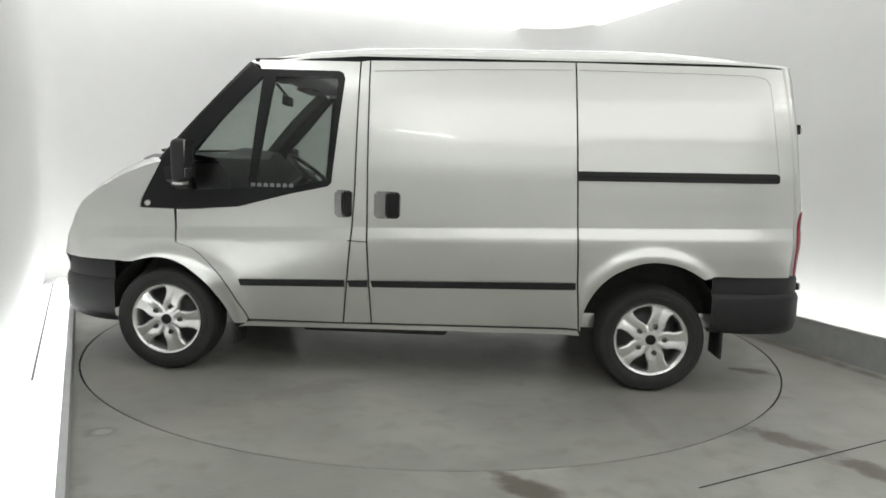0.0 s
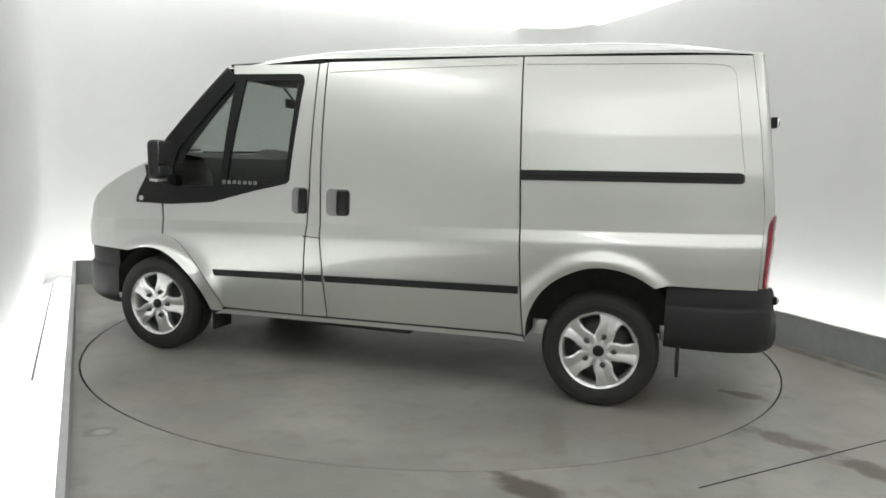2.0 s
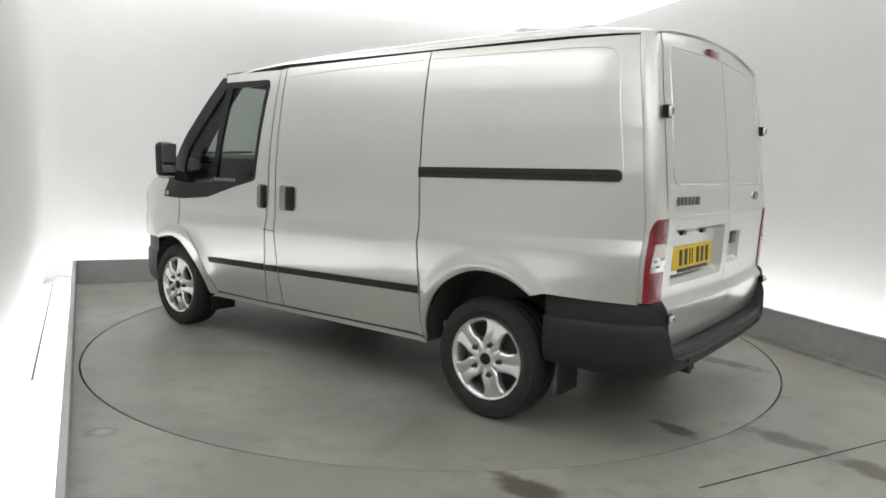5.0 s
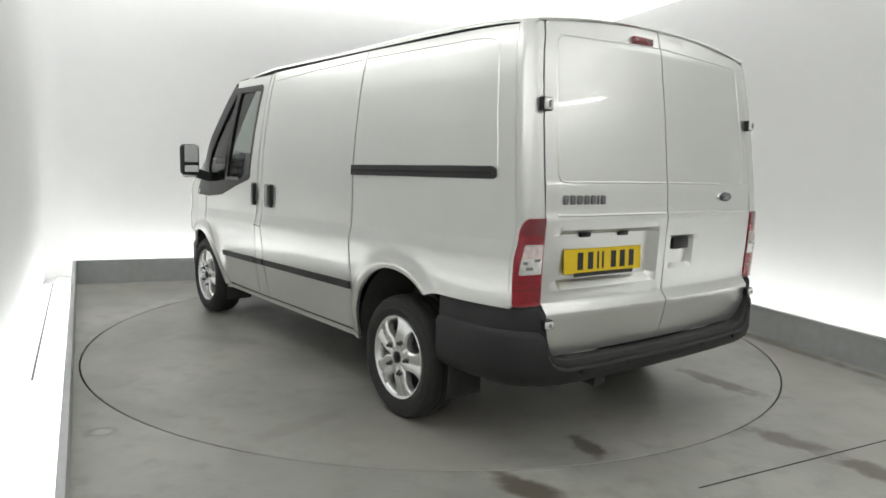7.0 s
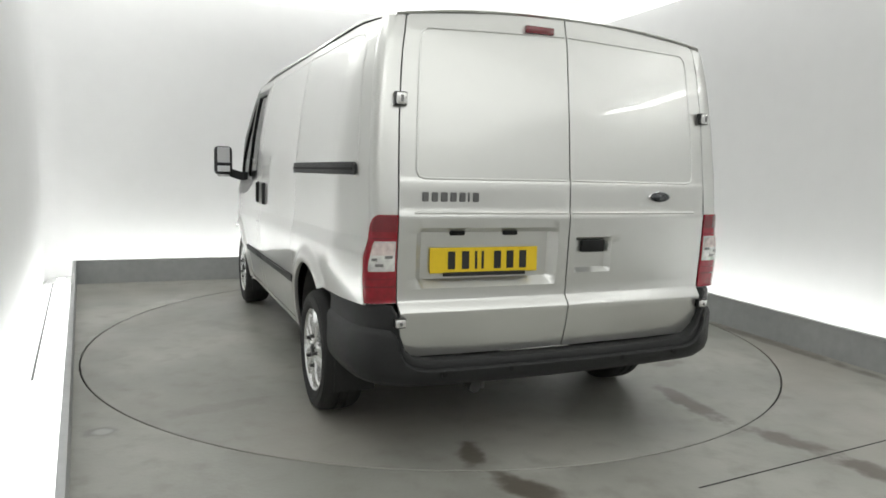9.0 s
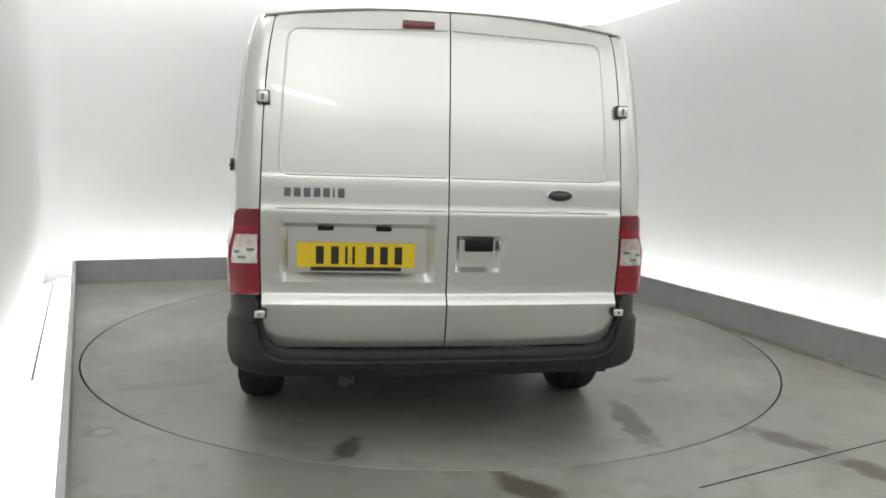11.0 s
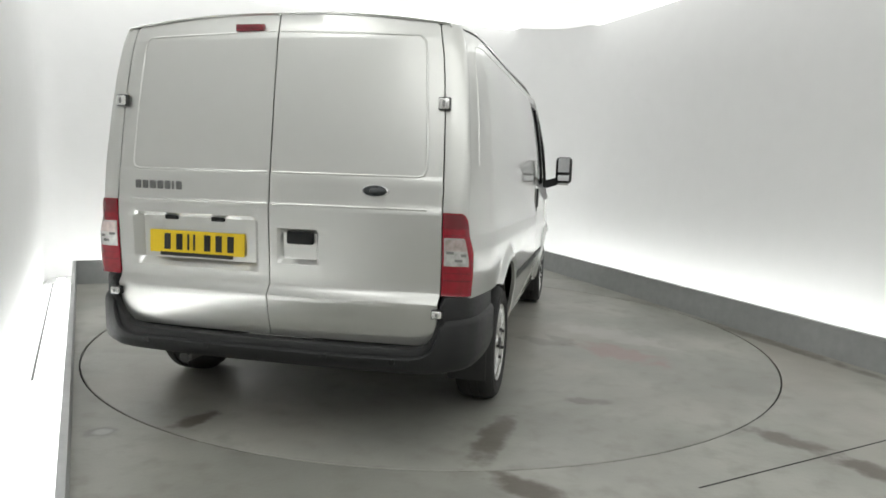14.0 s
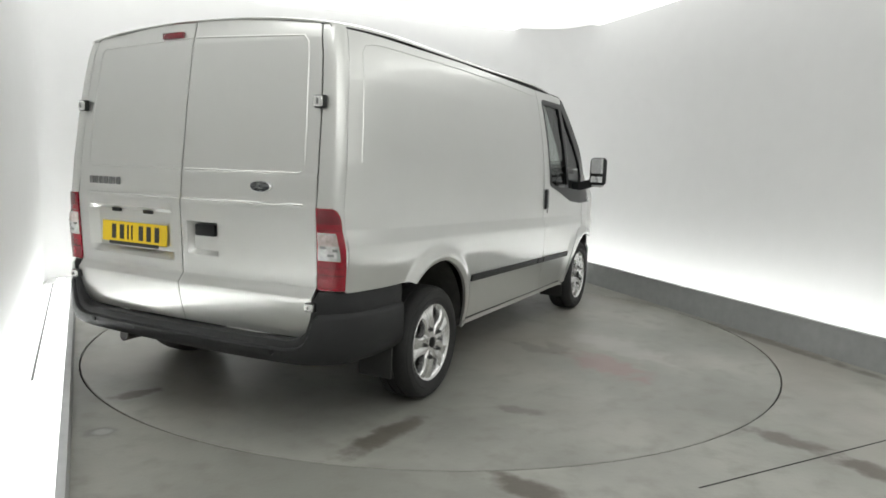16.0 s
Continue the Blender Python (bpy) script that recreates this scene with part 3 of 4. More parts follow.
def door_handle(x0, x1, dark0, dark1, s):
    """A silver dish greyed to look recessed, a dark patch for its shade, and a black pull."""
    z0, z1 = 0.985, 1.145
    dish = side_part("handle_dish", [(x0, z0 + 0.02), (x0 - 0.02, z0), (x1 + 0.02, z0), (x1, z0 + 0.02), (x1, z1 - 0.02), (x1 + 0.02, z1), (x0 - 0.02, z1), (x0, z1 - 0.02)], s, M["dish"], 0.003, depth=0.006)
    # near-black patch that paints the shade inside the handle recess
    side_part("handle_shade", [(dark0 + 0.012, z0 + 0.015), (x1 + 0.008, z0 + 0.012), (x1 + 0.008, z1 - 0.012), (dark0 + 0.012, z1 - 0.015)], s, M["gap"], 0.004, dish, depth=0.003)
    y = flank((dark0 + dark1) / 2, 1.06)
    bm = box(dark1, dark0, -0.018, 0.022, z0 + 0.004, z1 - 0.004, 0.012, 3)
    h = part("handle", bm, M["trim"], dish, "black pull handle")
    h.location = (0, s * y, 0)


door_handle(0.425, 0.320, 0.372, 0.322, 1)
door_handle(0.190, 0.035, 0.112, 0.040, 1)
door_handle(0.425, 0.320, 0.372, 0.322, -1)

# indicator on the mirror sail
for s in (1, -1):
    y = flank(1.555, 1.03)
    part("side_repeater", tube((1.557, s * (y - 0.005), 1.032), (1.557, s * (y + 0.010), 1.032), 0.020, 16, r2=0.016), M["clear"], van, "small round clear side repeater")

# roof
CROWN_X = (-2.20, -2.10, -1.80, -0.90, 0.30, 0.80, 1.00)
CROWN_Z = (1.984, 2.018, 2.052, 2.082, 2.058, 2.008, 1.955)


CROWN = np.polyfit(CROWN_X, CROWN_Z, 4)


def roof_z(x, y):
    zc = float(np.polyval(CROWN, x))
    y1 = roof_half(x)
    edge = 1.943 - 0.055 * ease(0.35, 0.97, x) - 0.011 * ease(-1.6, -2.2, x)
    return edge + (zc - edge) * (1 - min(1.0, abs(y) / y1) ** (3.0 - 0.5 * ease(-1.5, -2.2, x)))


def roof_half(x):
    return flank(min(x, 0.9), 1.905) - 0.006 - (0.025 * ((-2.04 - x) / 0.16) ** 2 if x < -2.04 else 0)


def roof_row(x):
    y1 = roof_half(x)
    half = []
    for k in range(15):
        u = k / 14
        y = y1 * math.sin(u * math.pi / 2) ** 0.9
        z = roof_z(x, y)
        half.append((y, z - (0.012 if k == 14 else 0)))
    return [(x - 0.018 * (1 - (y / y1) ** 2) * (1 if x < -2.15 else 0), y, z) for y, z in [(-a, b) for a, b in half[::-1]] + half[1:]]


rf = part("roof", loft([roof_row(x) for x in (0.965, 0.945, 0.9, 0.8, 0.6, 0.3, 0, -0.3, -0.6, -0.9, -1.2, -1.5, -1.8, -1.95, -2.04, -2.10, -2.15, -2.18, -2.20)]), M["paint"], van)

last = roof_row(-2.20)
part("rear_header", loft([last, [(x - 0.004, y, z - 0.003) for x, y, z in last], [(x + 0.004, y * 0.995, z - 0.010) for x, y, z in last]]), M["paint"], rf)

# bonnet


def bonnet_row(x):
    zs = float(np.interp(x, SHOULDER_X, SHOULDER_Z))
    ys = flank(x, zs)
    zc = zs + float(np.interp(x, (1.45, 1.9, 2.1, 2.22), (0.03, 0.055, 0.06, 0.03)))
    fwd = float(np.interp(x, (1.45, 1.9, 2.22), (0.36, 0.20, 0.16)))
    row = []
    for k in range(-10, 11):
        u = k / 10
        row.append((x + fwd * (1 - abs(u) ** 2.2), ys * u, zc - (zc - zs) * abs(u) ** 3))
    return row


part("bonnet", loft([bonnet_row(x) for x in (1.47, 1.54, 1.60, 1.68, 1.75, 1.83, 1.90, 1.96, 2.00, 2.04, 2.08, 2.12, 2.15, 2.19, 2.22)]), M["paint"], van)
part("nose_panel", loft([[(x, y, z) for x, y, z in ((p[0] - 0.02 * t, p[1] * (1 - 0.02 * t), p[2] * (1 - t) + 0.60 * t) for p in bonnet_row(2.22))] for t in (0.0, 0.5, 1.0)]), M["paint"], van)

# windscreen and its black cowl
rows = []
for v in range(9):
    t = v / 8
    row = []
    for k in range(-10, 11):
        u = k / 10
        xb, xt = 1.86 - 0.42 * u * u, 1.02 - 0.10 * u * u
        zb, zt = 1.315 - 0.02 * u * u, 1.957 - 0.085 * u ** 4
        row.append((xb + (xt - xb) * t, u * (0.855 - 0.035 * t), zb + (zt - zb) * t + 0.03 * math.sin(t * math.pi)))
    rows.append(row)
ws = part("windscreen", loft(rows), M["screen"], van, "clear windscreen glass")
ws.visible_shadow = False
rows = [[(1.90 - 0.43 * (k / 10) ** 2 + dx, 0.87 * k / 10, 1.29 + dz) for k in range(-10, 11)] for dx, dz in ((-0.06, 0.03), (0.0, 0.035), (0.07, 0.005), (0.07, -0.03))]
part("cowl", loft(rows), M["trim"], van, "black scuttle below the windscreen")
for y0, y1 in ((0.62, 0.02), (-0.05, -0.62)):
    part("wiper", tube((1.86 - 0.42 * y0 * y0 / 0.73, y0, 1.35), (1.84 - 0.42 * y1 * y1 / 0.73, y1, 1.37), 0.010, 6), M["trim"], van)
for s in (1, -1):
    rows = []
    for t in (0, 0.25, 0.5, 0.75, 1):
        x, z = 1.485 + (0.945 - 1.485) * t, 1.285 + (1.878 - 1.285) * t
        y = flank(x, z)
        xi, yi, zi = 1.44 + (0.92 - 1.44) * t, 0.855 - 0.035 * t, 1.295 + (1.872 - 1.295) * t + 0.03 * math.sin(t * math.pi)
        rows.append([(x - 0.01, s * y, z), (x + 0.02, s * (y - 0.015), z + 0.01), ((x + xi) / 2 + 0.035, s * (y + yi) / 2, (z + zi) / 2 + 0.02), (xi + 0.03, s * (yi - 0.03), zi + 0.01), (xi - 0.04, s * (yi - 0.05), zi - 0.03)])
    part("windscreen_pillar", loft(rows), M["trim"], van, "black windscreen pillar")

# ---- rear end ----
REAR_Z = (0.45, 0.52, 0.60, 0.684, 0.690, 0.730, 0.737, 1.098, 1.112, 1.238, 1.255, 1.57, 1.87, 1.90, 1.96)
REAR_X = (-2.306, -2.330, -2.350, -2.364, -2.363, -2.332, -2.330, -2.345, -2.338, -2.331, -2.326, -2.288, -2.243, -2.234, -2.212)
EDGE_Z = (0.45, 0.60, 0.90, 1.20, 1.50, 1.75, 1.90, 1.96)
EDGE_Y = (0.800, 0.812, 0.818, 0.815, 0.806, 0.790, 0.765, 0.752)


def rear_edge(z):
    return float(np.interp(z, EDGE_Z, EDGE_Y))


def dish(v, lo, hi, w):
    return min(1.0, max(0.0, min(v - lo, hi - v) / w))


def rear(y, z):
    x = float(np.interp(z, REAR_Z, REAR_X)) + 0.030 * (y / 0.8) ** 2
    x += 0.044 * min(dish(y, 0.055, 0.735, 0.035), min(dish(z, 0.785, 1.10, 0.035), dish(z, 0.7, 1.045, 0.022)))
    x += 0.030 * min(dish(y, -0.244, -0.040, 0.02), dish(z, 0.832, 0.998, 0.022))
    return x


RV = (0.60, 0.684, 0.690, 0.730, 0.737, 0.785, 0.82, 0.832, 0.854, 0.976, 0.998, 1.01, 1.023, 1.045, 1.098, 1.112, 1.238, 1.245, 1.255, 1.855, 1.865, 1.875)
RU = (0.055, 0.09, 0.70, 0.735, -0.244, -0.224, -0.060, -0.040, 0.035, 0.047, 0.69, 0.705, -0.055, -0.067, -0.71, -0.725)
for s in (1, -1):
    low = [(0.003, 0.487), (0.70, 0.487), (0.745, 0.495), (0.775, 0.515), (0.795, 0.55), (0.802, 0.60)]
    side = [(rear_edge(z) - 0.003, z) for z in (0.75, 0.90, 1.05, 1.20, 1.35, 1.50, 1.65, 1.78, 1.86)]
    top = [(rear_edge(1.90) - 0.003, 1.900), (rear_edge(1.92) - 0.004, 1.922), *[(y, roof_z(-2.2, y) - 0.006) for y in (0.735, 0.70, 0.66, 0.60, 0.50, 0.40, 0.30, 0.20, 0.10, 0.003)]]
    out = [(s * y, z) for y, z in low + side + top]
    out = out if s > 0 else out[::-1]
    part("rear_door", panel(out, lambda y, z: (rear(y, z), y, z), (1, 0, 0), 0.06, RU, RV, 0.02), M["paint"], van)
    # corner pillar
    zs = (0.7260, 0.76, 0.80, 0.90, 0.96, 1.0, 1.05, 1.10, 1.2, 1.3, 1.4, 1.5, 1.6, 1.7, 1.8, 1.86, 1.91, 1.925)
    xe = lambda z: float(np.interp(z, [p[1] for p in REAR_EDGE], [p[0] for p in REAR_EDGE]))

    def corner(u, z, off=0.0, s=s):
        x0, y0 = xe(z) - 0.002, flank(xe(z), z)
        x1, y1 = rear(s * (rear_edge(z) + 0.003), z) + 0.002, rear_edge(z) + 0.003
        a = u * math.pi / 2
        p = 0.78
        return (x0 + (x1 - off - x0) * math.sin(a) ** p, s * (y1 + (y0 + off - y1) * max(0.0, math.cos(a)) ** p), z)

    rows = [[corner(k / 12, z) for k in range(13)] + [(corner(1, z)[0] + 0.03, corner(1, z)[1], z)] for z in zs]
    part("corner_pillar", loft(rows), M["paint"], van)
    # tail lamp in three lenses
    def lens(z0, z1, u_in, u_out, bulge, n=9):
        rows = []
        for j in range(n):
            z = z0 + (z1 - z0) * j / (n - 1)
            u0 = u_in(z)
            line = [corner(u0 + (u_out - u0) * k / 12, z, bulge) for k in range(13)]
            rows.append([corner(u0, z, -0.004)] + line + [corner(u_out, z, -0.004)])
        ends = [[(p[0] + 0.006, p[1] * 0.985, p[2]) for p in row] for row in (rows[0], rows[-1])]
        return loft([ends[0], *rows, ends[1]])

    shoulder = lambda z: 0.42 * (1 - math.sqrt(max(0.0, 1 - max(0.0, (z - 1.025) / 0.076) ** 2)))
    lamp = part("tail_lamp", lens(0.728, 1.100, lambda z: 0.17 + shoulder(z), 1.0, 0.007, 46), M["red"], van, "red and clear upright tail lamp")
    part("clear_lens", lens(0.864, 0.990, lambda z: 0.42 + 0.07 * ease(0.87, 0.98, z), 0.985, 0.0095), M["clear"], lamp, "clear reversing and indicator lens")
    for za, zb in ((0.795, 0.801), (1.030, 1.035)):
        part("lens_rib", lens(za, zb, lambda z: 0.25, 0.985, 0.009, 3), M["darkred"], lamp)
    part("upper_lens", lens(1.036, 1.094, lambda z: 0.26 + shoulder(z), 0.985, 0.0082, 12), M["darkred"], lamp, "dark red upper lens")
    part("indicator_lens", lens(0.932, 0.983, lambda z: 0.47, 0.97, 0.0112, 5), M["pink"], lamp, "pale amber indicator lens")
    for za in (0.83, 1.0):
        part("lens_rib", lens(za, za + 0.003, lambda z: 0.30, 0.97, 0.0085, 3), M["darkred"], lamp)
    for z, u0, u1 in ((0.884, 0.62, 0.80), (0.908, 0.52, 0.66), (0.918, 0.82, 0.95)):
        part("lens_reflector", lens(z, z + 0.012, lambda v, u0=u0: u0, u1, 0.0112, 3), M["dish"], lamp)
    # hinges
    for z, w in ((1.575, 0.048), (0.650, 0.034)):
        y = rear_edge(z) + (0.003 if z > 1 else 0.0)
        x = rear(0, z) + 0.015
        hg = part("door_hinge", box(x - 0.022, x + 0.02, s * y - 0.023, s * y + 0.023, z - w / 2, z + w / 2, 0.006), M["hinge"], van, "bright metal door hinge")
        # black plate drawing the dark pocket round the hinge
        part("hinge_surround", box(x - 0.012, x + 0.018, s * y - 0.026, s * y + 0.026, z - w / 2 - 0.004, z + w / 2 + 0.004, 0.003, 1), M["trim"], hg)
        part("hinge_pin", tube((x - 0.022, s * y, z - w / 2 + 0.010), (x - 0.022, s * y, z + w / 2 - 0.010), 0.006, 8), M["dish"], hg)

for s in (1, -1):
    loop = [(0.012, 1.254), (0.700, 1.252), (0.725, 1.260), (0.736, 1.285), (0.728, 1.50), (0.708, 1.80), (0.700, 1.850), (0.675, 1.878), (0.012, 1.900)]
    fine = []
    for (y0, z0), (y1, z1) in zip(loop, loop[1:]):
        n = max(1, int(math.hypot(y1 - y0, z1 - z0) / 0.05))
        fine += [(y0 + (y1 - y0) * k / n, z0 + (z1 - z0) * k / n) for k in range(n)]
    fine.append(loop[-1])
    bead("swage_line", [(rear(s * y, z), s * y, z) for y, z in fine], (-1, 0, 0.1), van, 0.006, 0.0045)
    for z in (1.108,):
        bead("swage_line", [(rear(s * y, z), s * y, z) for y in np.linspace(0.012, 0.745, 12)], (-1, 0, 0.1), van, 0.007, 0.006)

# dark sheet added behind the rear doors so their gaps come out black
part("rear_gap_backing", panel([(0.79, 0.50), (0.81, 0.9), (0.78, 1.5), (0.72, 1.9), (0, 1.945), (-0.72, 1.9), (-0.78, 1.5), (-0.81, 0.9), (-0.79, 0.50)],
                               lambda y, z: (rear(0.0, z) + 0.075, y, z), (1, 0, 0), 0.3, (), (), 0), M["gap"], van)

# plate with bars in place of its characters, lamps above it, fixing strip under it
plate_x = lambda z: rear(0.4, z)
bm = box(-0.003, 0.003, -0.26, 0.26, -0.0555, 0.0555, 0.002, 1)
pl = part("number_plate", bm, M["yellow"], van, "yellow number plate")
pl.matrix_local = pose(rear(0.39, 0.90) - 0.008, 0.402, 0.900, 0, 2, -2)
for y0, w in ((0.160, 0.034), (0.094, 0.034), (0.044, 0.011), (0.012, 0.011), (-0.060, 0.034), (-0.122, 0.034), (-0.186, 0.034)):
    part("plate_bar", box(-0.0050, -0.002, y0 - w / 2, y0 + w / 2, -0.039, 0.039), M["ink"], pl, smooth=False)
part("plate_strip", box(-0.0060, -0.001, -0.20, 0.20, -0.070, -0.052, 0.003, 1), M["ink"], pl)
for y in (0.283, 0.537):
    part("plate_lamp", box(rear(y, 1.02) - 0.012, rear(y, 1.02) + 0.01, y - 0.035, y + 0.035, 1.008, 1.040, 0.006), M["trim"], van, "small black plate lamp")
# rear handle, brake lamp, badge and lettering bars
part("rear_handle", box(rear(-0.16, 0.96) - 0.022, rear(-0.16, 0.96) + 0.006, -0.212, -0.082, 0.925, 0.985, 0.008), M["trim"], van, "black rear door handle")
part("high_brake_lamp", box(rear(0.12, 1.915) - 0.018, rear(0.12, 1.915) + 0.006, 0.070, 0.214, 1.900, 1.934, 0.006), M["darkred"], van, "dark red high brake lamp")
bm = revolve([(0, -0.012), (0.85, -0.011), (0.94, -0.016), (1.0, -0.008), (1.0, 0.01)], 40)
bd = part("badge", bm, M["chrome"], van, "chrome-rimmed dark oval badge")
bd.matrix_local = pose(rear(-0.51, 1.185) - 0.001, -0.51, 1.185, 0, 3, 0) @ Matrix(((0, 1, 0, 0), (0.064, 0, 0, 0), (0, 0, 0.027, 0), (0, 0, 0, 1)))
bm = revolve([(0, -0.016), (0.86, -0.015), (0.88, -0.01)], 40)
part("badge_face", bm, M["badge"], bd)
for k, w in enumerate((0.028, 0.028, 0.030, 0.028, 0.028, 0.008, 0.028)):
    y = (0.700, 0.659, 0.617, 0.575, 0.534, 0.505, 0.472)[k]
    lb = part("letter_bar", box(rear(y, 1.175) - 0.008, rear(y, 1.175) + 0.002, y - w / 2, y + w / 2, 1.156, 1.196, 0.003, 1), M["lettering"], van)

# ---- bumpers ----


def bumper(path, label):
    """Lofted moulding: path rows of (x, y, normal x, normal y, z bottom, z top)."""
    rows = []
    for x, y, nx, ny, z0, z1 in path:
        pro = [(-0.10, z0 + 0.012), (-0.035, z0), (-0.008, z0 + 0.025), (0.004, z0 + 0.07), (0.004, z0 + (z1 - z0) * 0.62), (-0.004, z0 + (z1 - z0) * 0.68), (-0.014, z0 + (z1 - z0) * 0.70),
               (-0.014, z1 - 0.018), (-0.022, z1 - 0.003), (-0.035, z1), (-0.09, z1)]
        rows.append([(x + nx * o, y + ny * o, z) for o, z in pro])
    return part("bumper", loft(rows), M["plastic"], van, label)


half = [(-1.800, 0.985, 0, 1, 0.375, 0.712), (-1.90, 0.988, 0, 1, 0.372, 0.714), (-2.05, 0.985, 0, 1, 0.372, 0.716), (-2.16, 0.975, -0.15, 0.98, 0.374, 0.720), (-2.25, 0.950, -0.4, 0.92, 0.376, 0.727),
        (-2.31, 0.905, -0.75, 0.66, 0.376, 0.727), (-2.345, 0.850, -0.92, 0.38, 0.375, 0.722), (-2.356, 0.826, -0.97, 0.2, 0.374, 0.690), (-2.362, 0.812, -0.98, 0.15, 0.373, 0.60), (-2.368, 0.790, -0.99, 0.1, 0.372, 0.535), (-2.374, 0.750, -1, 0, 0.370, 0.498), (-2.380, 0.69, -1, 0, 0.368, 0.482),
        (-2.388, 0.45, -1, 0, 0.364, 0.477), (-2.392, 0.2, -1, 0, 0.362, 0.477)]
bumper(half + [(x, -y, nx, -ny, a, b) for x, y, nx, ny, a, b in half[::-1]], "black moulded rear bumper")
half = [(1.80, 0.962, 0, 1, 0.285, 0.670), (1.88, 0.952, 0.1, 0.99, 0.285, 0.672), (1.98, 0.925, 0.3, 0.95, 0.288, 0.674), (2.08, 0.885, 0.5, 0.86, 0.295, 0.674), (2.16, 0.830, 0.65, 0.76, 0.30, 0.674), (2.23, 0.745, 0.8, 0.6, 0.30, 0.674),
        (2.29, 0.63, 0.9, 0.43, 0.30, 0.672), (2.35, 0.45, 0.96, 0.26, 0.30, 0.670), (2.385, 0.2, 1, 0.1, 0.30, 0.670)]
bumper(half + [(x, -y, nx, -ny, a, b) for x, y, nx, ny, a, b in half[::-1]], "black moulded front bumper")

# ---- wheels ----


def spoke_mesh():
    """One broad, slightly dished alloy spoke pointing along +x, its face towards +y."""
    rows = []
    for r, w, y, t in ((0.045, 0.030, 0.000, 0.04), (0.080, 0.050, 0.003, 0.04), (0.100, 0.053, 0.005, 0.04), (0.12, 0.049, 0.006, 0.04), (0.14, 0.049, 0.005, 0.04), (0.165, 0.055, 0.002, 0.038), (0.182, 0.065, -0.002, 0.036), (0.194, 0.082, -0.005, 0.034), (0.203, 0.100, -0.006, 0.03)):
        rows.append([(r, y - t, -w), (r, y - 0.006, -w), (r, y + 0.003, -w + 0.009), (r, y + 0.002, -0.012), (r, y - 0.002, -0.006), (r, y - 0.002, 0.006), (r, y + 0.002, 0.012), (r, y + 0.003, w - 0.009), (r, y - 0.006, w), (r, y - t, w)])
    return loft(rows)


def wheel(x, s):
    """Tyre, alloy rim with five spokes, nuts, cap and brake drum; built facing +y."""
    rim = part("wheel", revolve([(0.200, -0.17), (0.190, -0.10), (0.185, -0.05), (0.196, -0.012), (0.206, 0.000), (0.215, 0.004), (0.219, -0.002), (0.219, -0.02), (0.212, -0.17)], 64), M["alloy"], van, "five-spoke silver alloy wheel with black tyre")
    prof = [(0.205, -0.16), (0.235, -0.20), (0.275, -0.205), (0.302, -0.195), (0.319, -0.172), (0.325, -0.14), (0.325, -0.125), (0.317, -0.123), (0.317, -0.113), (0.325, -0.111), (0.325, -0.075), (0.317, -0.073), (0.317, -0.063),
            (0.325, -0.061), (0.325, -0.045), (0.320, -0.018), (0.306, 0.001), (0.300, 0.002), (0.298, 0.008), (0.280, 0.012), (0.262, 0.010), (0.260, 0.013), (0.240, 0.010), (0.222, -0.004), (0.212, -0.012)]
    prof = [(r if r < 0.219 else 0.219 + (r - 0.219) * (WHEEL_R - 0.219) / 0.106, a) for r, a in prof]
    part("tyre", revolve(prof, 72), M["rubber"], rim, "black tyre")
    drum = part("brake_drum", revolve([(0, -0.06), (0.13, -0.06), (0.15, -0.07), (0.192, -0.10), (0.192, -0.16), (0, -0.17)], 40), M["drum"], rim)
    part("hub", revolve([(0, 0.002), (0.035, 0.002), (0.055, 0.0), (0.082, -0.003), (0.092, -0.012), (0.092, -0.05)], 40), M["alloy"], rim)
    sp = part("spoke", spoke_mesh(), M["alloy"], rim)
    nut = part("wheel_nut", revolve([(0, 0.016), (0.008, 0.016), (0.0095, 0.012), (0.0095, 0.0), (0.017, -0.001), (0.017, -0.006)], 10), M["drum"], rim)
    nut.matrix_local = pose(0.054, 0, 0)
    for k in range(5):
        a = 18 + 72 * k
        if k:
            share(sp, "spoke", pose(0, 0, 0, 0, a, 0), rim)
            share(nut, "wheel_nut", pose(0, 0, 0, 0, a, 0) @ pose(0.083, 0.004, 0), rim)
    sp.matrix_local = pose(0, 0, 0, 0, 18, 0)
    nut.matrix_local = pose(0, 0, 0, 0, 18, 0) @ pose(0.083, 0.004, 0)
    part("centre_cap", revolve([(0, 0.012), (0.022, 0.011), (0.030, 0.007), (0.032, 0.0)], 24), M["trim"], rim)
    turn = 0 if s > 0 else 180
    rim.matrix_local = pose(x, s * 0.980, WHEEL_R + 0.0005, 0, 0, turn) @ pose(0, 0, 0, 0, 18 * s, 0)
    return rim


for x in (AXLE, -AXLE):
    for s in (1, -1):
        wheel(x, s)
    # arch liners: the upper part of a barrel
    cx, cz, rx, rz = ARCHES[0 if x > 0 else 1]
    for s in (1, -1):
        rows = []
        for k in range(19):
            a = radians(-2 + 184 * k / 18)
            rows.append([(cx + (rx + 0.012) * math.cos(a), s * y, cz + (rz + 0.012) * math.sin(a)) for y in (0.955, 0.80, 0.62)])
        part("arch_liner", loft(rows), M["under"], van)
        rows = [[(cx + (rx + 0.012) * math.cos(a) * q, s * 0.62, cz + (rz + 0.012) * math.sin(a) * q + 0.02) for q in (0.45, 1.0)] for a in (radians(-2 + 184 * k / 18) for k in range(19))]
        part("arch_wall", loft(rows), M["under"], van)

